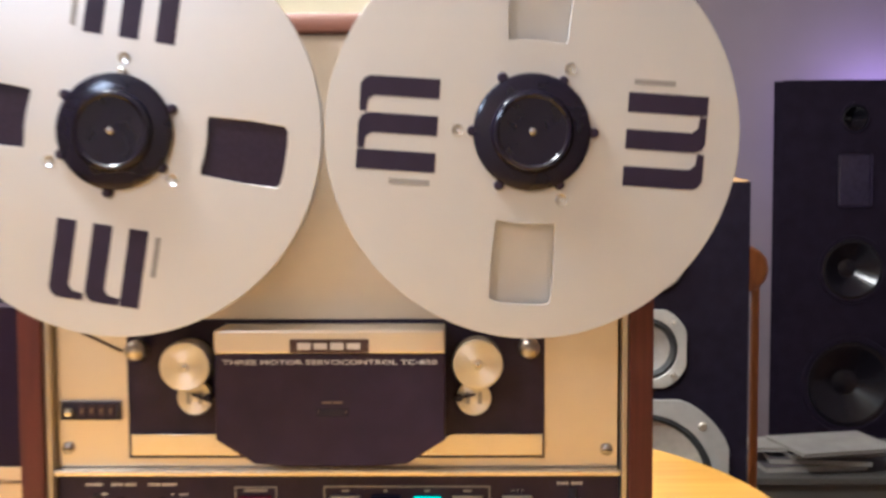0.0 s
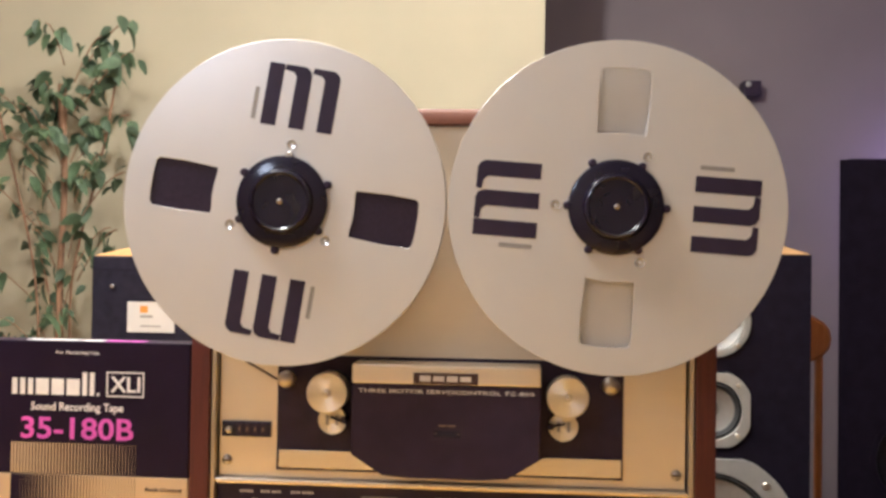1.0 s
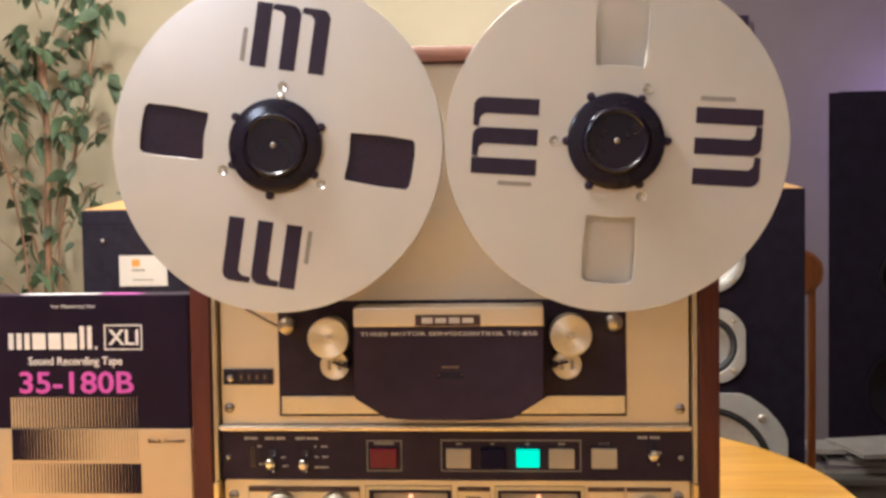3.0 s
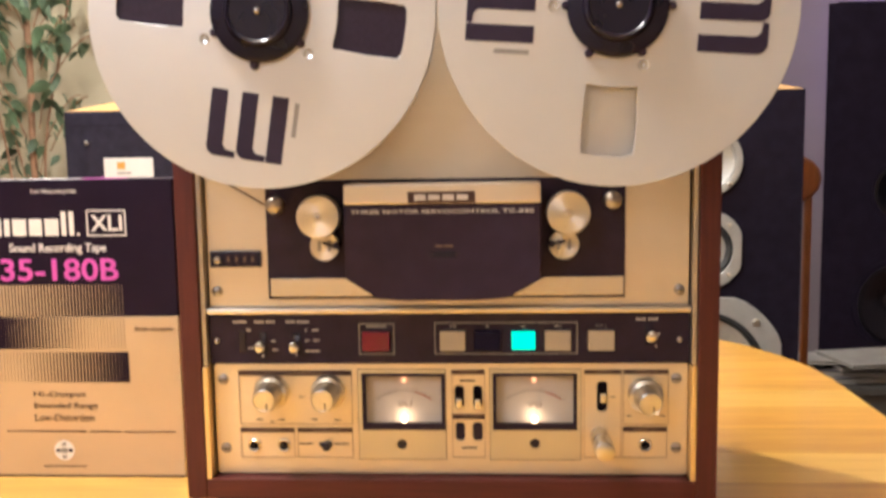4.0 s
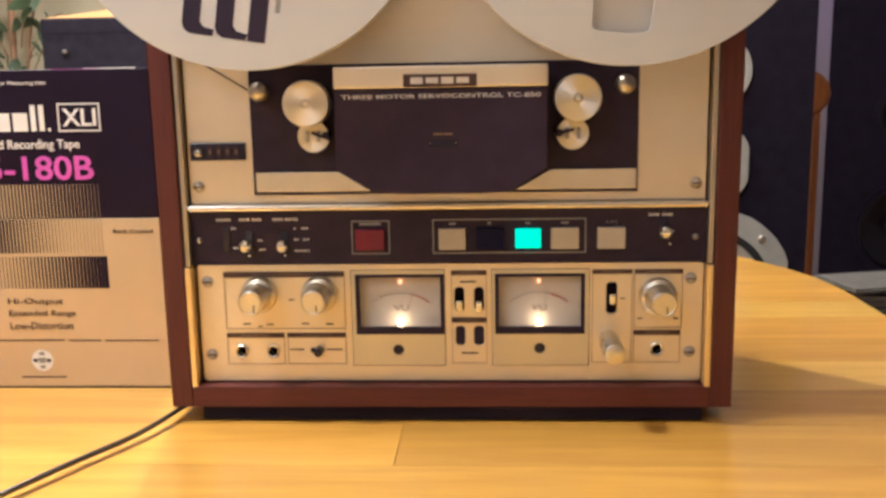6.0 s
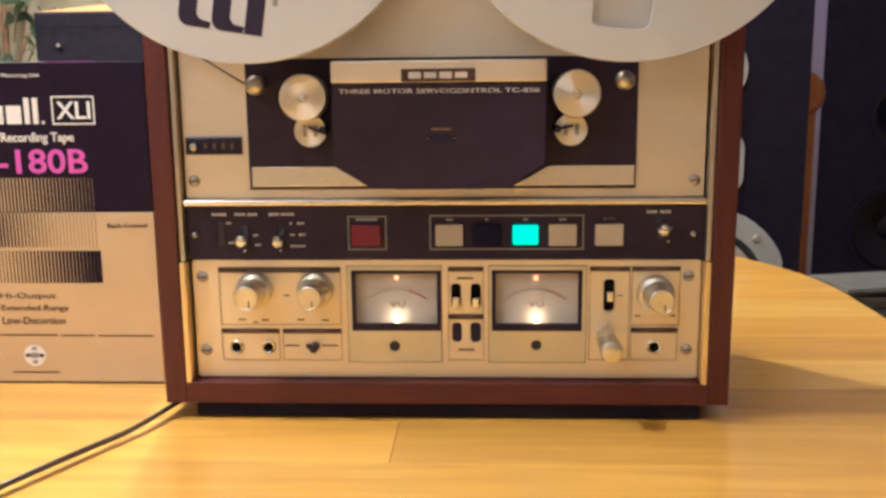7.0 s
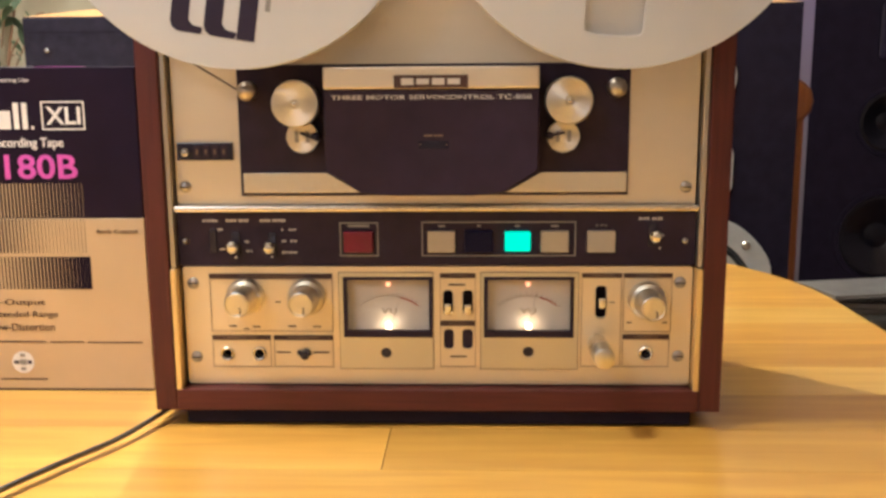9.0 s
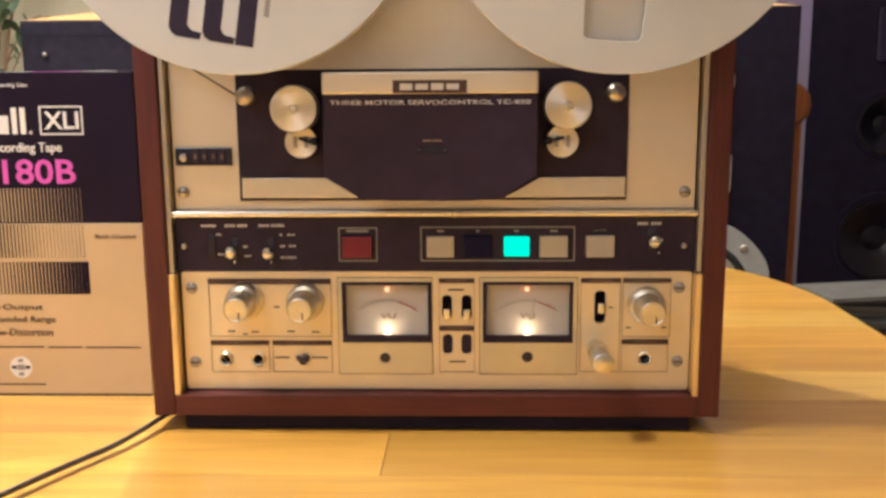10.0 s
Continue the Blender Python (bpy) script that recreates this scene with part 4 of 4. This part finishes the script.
# ---------- loudspeakers ----------
def driver(sp, x, z, y, r, frame_r, octagon, cone_m, label, edge=0.77, roll_m=None):
    """A cone driver with a pale cast frame, rubber surround, cone and dust cap."""
    outer = circle(x, z, frame_r, 48)
    if octagon:
        outer = [(x + max(-frame_r, min(frame_r, (a - x) * 1.1)), z + max(-frame_r, min(frame_r, (b - z) * 1.1))) for a, b in outer]
    f = plate_part("driver", [outer, circle(x, z, r, 48)], y - 0.006, y, FRAMEW, sp, label, 0.0012)
    part("surround", turned([(y - 0.003, r), (y - 0.0055, r * (1 + edge) / 2), (y - 0.001, r * (edge + 0.02)), (y + 0.004, r * edge)], x, z, 48), roll_m or RUBBER, f, "", True)
    part("cone", turned([(y + 0.003, r * (edge + 0.01)), (y + r * 0.35, r * 0.30), (y + r * 0.35, 0)], x, z, 48), cone_m, f, "", True)
    part("dust_cap", turned([(y + r * 0.34, r * 0.31), (y + r * 0.26, r * 0.20), (y + r * 0.22, 0)], x, z, 32), cone_m, f, "", True)
    for i in range(4):
        a = radians(45 + 90 * i)
        q = (r + frame_r) / 2 * (1.06 if octagon else 1)
        part("screw", turned([(y - 0.006, r * 0.05 + 0.0015), (y - 0.0085, r * 0.04 + 0.001), (y - 0.009, 0)], x + q * math.cos(a), z + q * math.sin(a), 12), SPUN, f, "", True)
    return f


DRIVERS = [(0.4120, 0.2740, 0.052), (0.4090, 0.1170, 0.052), (0.4030, -0.1150, 0.122)]


def speaker(x0, x1, y0, deep, z0, z1, toe, covered, label):
    """A wooden loudspeaker box; the veneered top rises a little to the rear."""
    w = x1 - x0
    sp = thing("loudspeaker", label, "speaker", (0, 0, 0), "vintage loudspeakers")
    b = bmesh.new()
    rise, front = 0.030, y0 + (0.012 if covered else 0.075)
    lo = [(x0, front), (x1, front), (x1 + max(0, toe), y0 + deep), (x0 + min(0, toe), y0 + deep)]
    hi = [(x0, front, z1 + rise * (front - y0 - 0.012) / deep), (x1, front, z1 + rise * (front - y0 - 0.012) / deep), (x1 + max(0, toe), y0 + deep, z1 + rise), (x0 + min(0, toe), y0 + deep, z1 + rise)]
    vb = [b.verts.new((x, y, z0)) for x, y in lo]
    vt = [b.verts.new(p) for p in hi]
    b.faces.new(vb[::-1]), b.faces.new(vt)
    for i in range(4):
        j = (i + 1) % 4
        b.faces.new((vb[i], vb[j], vt[j], vt[i]))
    part("cabinet", b, PINE, sp, "light oak veneered cabinet")
    if not covered:
        k = rise * 0.063 / deep
        lid = box(x0, x1, y0 + 0.012, front - 0.0002, z1 - 0.016, z1)
        for v in lid.verts:
            if v.co.y > y0 + 0.03:
                v.co.z += k
        part("top_board", lid, PINE, sp, "light oak top board")
        part("bottom_board", box(x0, x1, y0 + 0.012, front - 0.0002, z0, z0 + 0.016), PINE, sp)
        for sa in (x0, x1 - 0.016):
            part("side_board", box(sa, sa + 0.016, y0 + 0.012, front - 0.0002, z0 + 0.0162, z1 - 0.0162), PINE, sp)
    if covered:
        part("grille", box(x0 + 0.001, x1 - 0.001, y0, y0 + 0.0115, z0 + 0.002, z1 - 0.001, 0.004), GRILLE, sp, "dark foam grille")
        part("grille_stud", turned([(y0 + 0.001, 0.006), (y0 - 0.004, 0.0055), (y0 - 0.008, 0.0035), (y0 - 0.009, 0)], -0.6420, 0.3225, 20), CHROME, sp, "bright round stud", True)
        part("grille_line", box(x0 + 0.010, x1 - 0.010, y0 - 0.0004, y0 + 0.0002, z1 - 0.0260, z1 - 0.0245), BAFFLE, sp)
    else:
        plate_part("baffle", [rect(x0 + 0.001, x1 - 0.001, z0 + 0.002, z1 - 0.001)] + [circle(x, z, r, 48) for x, z, r in DRIVERS], y0, y0 + 0.0115, BAFFLE, sp,
                   "black baffle board")
    return sp


speaker(-0.683, -0.33, 0.770, 0.28, -0.22, 0.3760, 0.0, True, "vintage loudspeaker with dark foam grille and oak top")
rs = speaker(0.225, 0.5815, 0.900, 0.28, -0.20, 0.3975, 0.0, False, "vintage loudspeaker with uncovered pale-framed drivers")
driver(rs, 0.4120, 0.2740, 0.8995, 0.052, 0.0630, False, FRAMEW, "bright round tweeter", 0.92, FRAMEW)
driver(rs, 0.4090, 0.1170, 0.8995, 0.052, 0.0665, True, CONE, "octagonal mid-range driver")
driver(rs, 0.4030, -0.1150, 0.8995, 0.122, 0.1460, True, CONEW, "large octagonal woofer", 0.9)
for x0, x1, y in ((-0.66, -0.35, 0.80), (0.25, 0.56, 0.93)):
    st = thing("speaker_stand", "black stand carrying a loudspeaker", "stand", (0, 0, 0), "speaker stands")
    zt = -0.2205 if x0 < 0 else -0.2005
    part("top_plate", box(x0, x1, y, y + 0.22, zt - 0.018, zt, 0.002), BLACKP, st)
    part("column", box((x0 + x1) / 2 - 0.04, (x0 + x1) / 2 + 0.04, y + 0.07, y + 0.15, FZ + 0.02, zt - 0.018, 0.004), BLACKP, st)
    part("base_plate", box(x0, x1, y, y + 0.22, FZ, FZ + 0.02, 0.003), BLACKP, st)

# card pinned to the grille
card = thing("business_card", "small white card with an orange mark on the grille", "card")
part("sheet", box(-0.6155, -0.5315, 0.7675, 0.7685, 0.2435, 0.2965), PAPER, card)
bars("mark", [(-0.5930, -0.5790, 0.2775, 0.2895)], 0.7672, ORANGEINK, card, "orange square")
bars("mark", [(-0.5930, -0.5700, 0.2690, 0.2730), (-0.592, -0.556, 0.2530, 0.2555)], 0.7672, GREYINK, card)


# ---------- chair ----------
def build_chair():
    c = thing("wooden_chair", "orange-brown wooden chair with a rounded crest rail", "chair")
    pts = []
    for i in range(24):
        a = 2 * math.pi * i / 24
        sx, sz = math.cos(a), math.sin(a)
        pts.append((0.5175 + 0.2105 * (abs(sx) ** 0.7) * (1 if sx > 0 else -1), 0.2240 + 0.069 * (abs(sz) ** 0.85) * (1 if sz > 0 else -1)))
    plate_part("crest_rail", [pts], 1.235, 1.262, CHAIRWOOD, c, "", 0.008)
    for x in (0.337, 0.703):
        part("back_post", box(x - 0.008, x + 0.008, 1.240, 1.258, FZ, 0.225, 0.006), CHAIRWOOD, c)
        part("leg", box(x - 0.014, x + 0.014, 1.62, 1.648, FZ, -0.30, 0.006), CHAIRWOOD, c)
    for x in (0.43, 0.52, 0.61):
        part("spindle", box(x - 0.007, x + 0.007, 1.243, 1.257, -0.262, 0.172, 0.004), CHAIRWOOD, c)
    part("seat", box(0.325, 0.722, 1.225, 1.665, -0.2998, -0.2625, 0.010), CHAIRWOOD, c)
    return c


build_chair()


# ---------- tower speaker, cabinet with papers, wall fixture ----------
def build_tower():
    x0, x1, y0, z1 = 1.190, 1.760, 2.600, 0.7700
    t = thing("tower_speaker", "tall black floor-standing loudspeaker", "speaker")
    b = bmesh.new()
    box(x0, x1, y0, y0 + 0.36, FZ, z1, bm=b)
    for v in b.verts:
        if v.co.y > y0 + 0.1:
            v.co.x += 0.16 if v.co.x < 1.475 else -0.16
    bmesh.ops.bevel(b, geom=[e for e in b.edges if abs(e.verts[0].co.z - e.verts[1].co.z) > 0.5], offset=0.035, segments=6, affect="EDGES")
    part("body", b, TOWERBLACK, t, "", True)
    part("horn_slot", box(1.415, 1.535, y0 - 0.004, y0 + 0.002, 0.33, 0.52, 0.012), BLACKG, t)
    for z, r in ((0.640, 0.045), (0.115, 0.105), (-0.290, 0.150)):
        d = part("driver", turned([(y0 + 0.001, r * 1.15), (y0 - 0.006, r * 1.13), (y0 - 0.006, r * 1.02), (y0 - 0.002, r)], 1.475, z, 48), TOWERBLACK, t, "", True)
        part("cone", turned([(y0 - 0.002, r), (y0 - 0.0035, r * 0.9), (y0 - 0.0005, r * 0.86), (y0 + 0.045, r * 0.3), (y0 + 0.035, 0)], 1.475, z, 48),
             POLYCONE, d, "", True)
    return t


def build_tower_hollow(t):
    """Openings for the cones."""
    body = [o for o in t.children if o.name.startswith("body")][0]
    cut = bmesh.new()
    for z, r in ((0.640, 0.045), (0.115, 0.105), (-0.290, 0.150)):
        turned([(2.55, 0), (2.55, r), (2.70, r), (2.70, 0)], 1.475, z, 48, cut)
    bmesh.ops.recalc_face_normals(cut, faces=cut.faces[:])
    me = bpy.data.meshes.new("cut")
    cut.to_mesh(me)
    cutter = new("cut", me)
    md = body.modifiers.new("openings", "BOOLEAN")
    md.object, md.operation, md.solver = cutter, "DIFFERENCE", "EXACT"
    made = bpy.data.meshes.new_from_object(body.evaluated_get(bpy.context.evaluated_depsgraph_get()))
    body.modifiers.clear()
    body.data = made
    bpy.data.objects.remove(cutter)


tower = build_tower()
build_tower_hollow(tower)

cab = thing("low_cabinet", "dark grey low cabinet under magazines", "cabinet")
part("body", box(0.93, 1.62, 1.90, 2.30, FZ, -0.425, 0.004), CABWHITE, cab)
part("top", box(0.915, 1.635, 1.885, 2.31, -0.4248, -0.405, 0.003), CABWHITE, cab)
random.seed(5)
pile = 0.0
for i, (x, y, w, d, h, a, m, lab) in enumerate((
        (1.10, 2.05, 0.30, 0.22, 0.018, 4, PAPERG, "dark grey magazine lying on the cabinet"), (1.13, 2.04, 0.28, 0.20, 0.016, -7, PAPERG, "grey magazine on a pile"),
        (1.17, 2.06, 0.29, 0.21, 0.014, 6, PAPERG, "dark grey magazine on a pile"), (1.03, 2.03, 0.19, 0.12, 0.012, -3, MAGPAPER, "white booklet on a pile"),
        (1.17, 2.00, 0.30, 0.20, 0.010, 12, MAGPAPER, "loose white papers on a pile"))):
    mg = thing("magazine", lab, "magazine", (x, y, -0.4048 + pile), "magazines on the cabinet")
    mg.rotation_euler = (0, 0, radians(a))
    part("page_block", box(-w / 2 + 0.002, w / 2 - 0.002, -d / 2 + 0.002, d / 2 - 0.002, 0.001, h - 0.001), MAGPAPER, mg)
    part("cover", box(-w / 2, w / 2, -d / 2, d / 2, h - 0.001, h, 0.0003), m, mg)
    part("cover", box(-w / 2, w / 2, -d / 2, d / 2, 0.0, 0.001, 0.0003), m, mg)
    pile += h + 0.0004

fx = thing("wall_bracket", "small black bracket box on the wall", "bracket")
part("box", box(0.980, 1.050, 3.115, 3.1995, 1.087, 1.151, 0.004), BLACKP, fx)
part("lamp_dot", turned([(3.115, 0.012), (3.110, 0.011), (3.108, 0)], 0.998, 1.135, 16), FRAMEW, fx, "pale dot", True)

led = thing("led_light_bar", "violet light bar standing behind the tower speaker", "lamp")
part("stem", box(1.805, 1.835, 3.05, 3.08, FZ + 0.02, 0.60, 0.003), BLACKP, led)
part("base", box(1.74, 1.90, 2.99, 3.14, FZ, FZ + 0.02, 0.004), BLACKP, led)
part("tube", box(1.807, 1.833, 3.035, 3.0495, 0.10, 0.60, 0.004), LEDGLOW, led, "glowing violet tube")


# ---------- plant ----------
def leaf_mesh(name, length, width, fold, droop):
    bm = bmesh.new()
    rows = 7
    left, mid, right = [], [], []
    for i in range(rows):
        t = i / (rows - 1)
        w = width * (math.sin(math.pi * min(1, t ** 0.8)) ** 0.8) * (1 - 0.25 * t) if 0 < i < rows - 1 else 0
        z = -droop * t * t * length
        mid.append(bm.verts.new((t * length, 0, z)))
        if w:
            left.append(bm.verts.new((t * length, w / 2, z + fold * w)))
            right.append(bm.verts.new((t * length, -w / 2, z + fold * w)))
    for side in (left, right):
        bm.faces.new((mid[0], mid[1], side[0]))
        for i in range(len(side) - 1):
            bm.faces.new((mid[i + 1], mid[i + 2], side[i + 1], side[i]))
        bm.faces.new((mid[-2], mid[-1], side[-1]))
    return mesh_of(bm, name, LEAF, True)


def build_plant():
    rnd = random.Random(11)
    p = thing("ficus_plant", "potted weeping fig with many green leaves", "plant")
    PX, PY = -1.37, 2.02
    pb = bmesh.new()
    prof = [(0.0, 0.11), (0.02, 0.115), (0.24, 0.15), (0.25, 0.165), (0.29, 0.168), (0.29, 0.150), (0.25, 0.145)]
    turned(prof, 0, 0, 40, pb)
    bmesh.ops.rotate(pb, verts=pb.verts[:], matrix=Matrix.Rotation(radians(90), 3, "X"))
    bmesh.ops.translate(pb, verts=pb.verts[:], vec=(PX, PY, FZ))
    part("pot", pb, POT, p, "terracotta pot", True)
    sb = bmesh.new()
    bmesh.ops.create_circle(sb, cap_ends=True, segments=32, radius=0.146, matrix=Matrix.Translation((PX, PY, FZ + 0.262)))
    part("soil", sb, SOIL, p)
    stems = [[(PX, PY, FZ + 0.25), (PX - 0.02, PY, -0.2), (PX + 0.015, PY - 0.01, 0.12), (PX - 0.005, PY, 0.35), (PX + 0.02, PY, 0.62), (PX - 0.01, PY, 0.92)],
             [(PX + 0.02, PY + 0.02, FZ + 0.25), (PX + 0.05, PY + 0.02, -0.1), (PX + 0.01, PY + 0.02, 0.2), (PX + 0.05, PY + 0.02, 0.45), (PX + 0.13, PY + 0.03, 0.72),
              (PX + 0.17, PY + 0.02, 1.02)],
             [(PX - 0.03, PY - 0.01, FZ + 0.25), (PX - 0.06, PY - 0.02, -0.1), (PX - 0.03, PY - 0.02, 0.25), (PX - 0.12, PY - 0.02, 0.55), (PX - 0.2, PY - 0.03, 0.85)]]
    for s, r in zip(stems, (0.010, 0.004, 0.004)):
        tube("stem", s, r, BARK, p)
    shapes = [leaf_mesh("leaf", 0.066, 0.042, 0.12, 0.25), leaf_mesh("leaf", 0.074, 0.048, 0.08, 0.35), leaf_mesh("leaf", 0.060, 0.036, 0.2, 0.15),
              leaf_mesh("leaf", 0.080, 0.042, 0.15, 0.5)]
    # twig tips: offset from the pot axis and height
    tips = [(0.22, 1.11), (0.14, 1.06), (0.00, 1.08), (0.25, 1.01), (-0.10, 0.96), (-0.15, 0.86), (-0.05, 0.88), (0.05, 0.92), (0.15, 0.97), (0.20, 0.83),
            (0.11, 0.80), (-0.13, 0.74), (-0.01, 0.77), (0.17, 0.69), (-0.08, 0.65), (0.02, 0.64), (0.22, 0.64), (-0.14, 0.53), (0.11, 0.50), (0.16, 0.47),
            (0.23, 0.46), (-0.06, 0.46), (-0.13, 0.40), (0.08, 0.35), (-0.08, 0.31), (-0.03, 0.23), (0.07, 0.22), (-0.15, 0.19), (-0.07, 0.15), (0.03, 0.12),
            (-0.28, 0.91), (-0.32, 0.65), (-0.28, 0.40), (-0.26, 0.19), (0.0, 0.02), (-0.12, -0.02)]
    for k, (dx, z) in enumerate(tips):
        dense = 13 if z > 0.68 else (6 if dx > 0.05 else 8)
        y = PY + rnd.uniform(-0.13, 0.10)
        base = Vector((PX + dx * 0.25, PY, z - 0.10 - 0.25 * abs(dx)))
        tip = Vector((PX + dx, y, z))
        mid = (base + tip) / 2 + Vector((0, 0, 0.04))
        tube("twig", [tuple(base), tuple(mid), tuple((mid + tip) / 2 + Vector((0, 0, 0.015))), tuple(tip)], 0.0022, BARK, p, "", 1)
        for i in range(dense):
            t = 0.35 + 0.65 * i / (dense - 1)
            at = base.lerp(mid, t * 2) if t < 0.5 else mid.lerp(tip, t * 2 - 1)
            at = at + Vector((rnd.uniform(-0.034, 0.034), rnd.uniform(-0.03, 0.03), rnd.uniform(-0.04, 0.02)))
            o = new("leaf", shapes[rnd.randrange(4)])
            o.parent = p
            a = rnd.choice((0, math.pi)) + rnd.uniform(-0.9, 0.9)
            o.matrix_basis = Matrix.Translation(at) @ Matrix.Rotation(a, 4, "Z") @ Matrix.Rotation(rnd.uniform(0.2, 1.35), 4, "Y") @ Matrix.Rotation(
                rnd.uniform(-1.2, 1.2), 4, "X") @ Matrix.Scale(rnd.uniform(0.62, 1.0), 4)
    return p


build_plant()
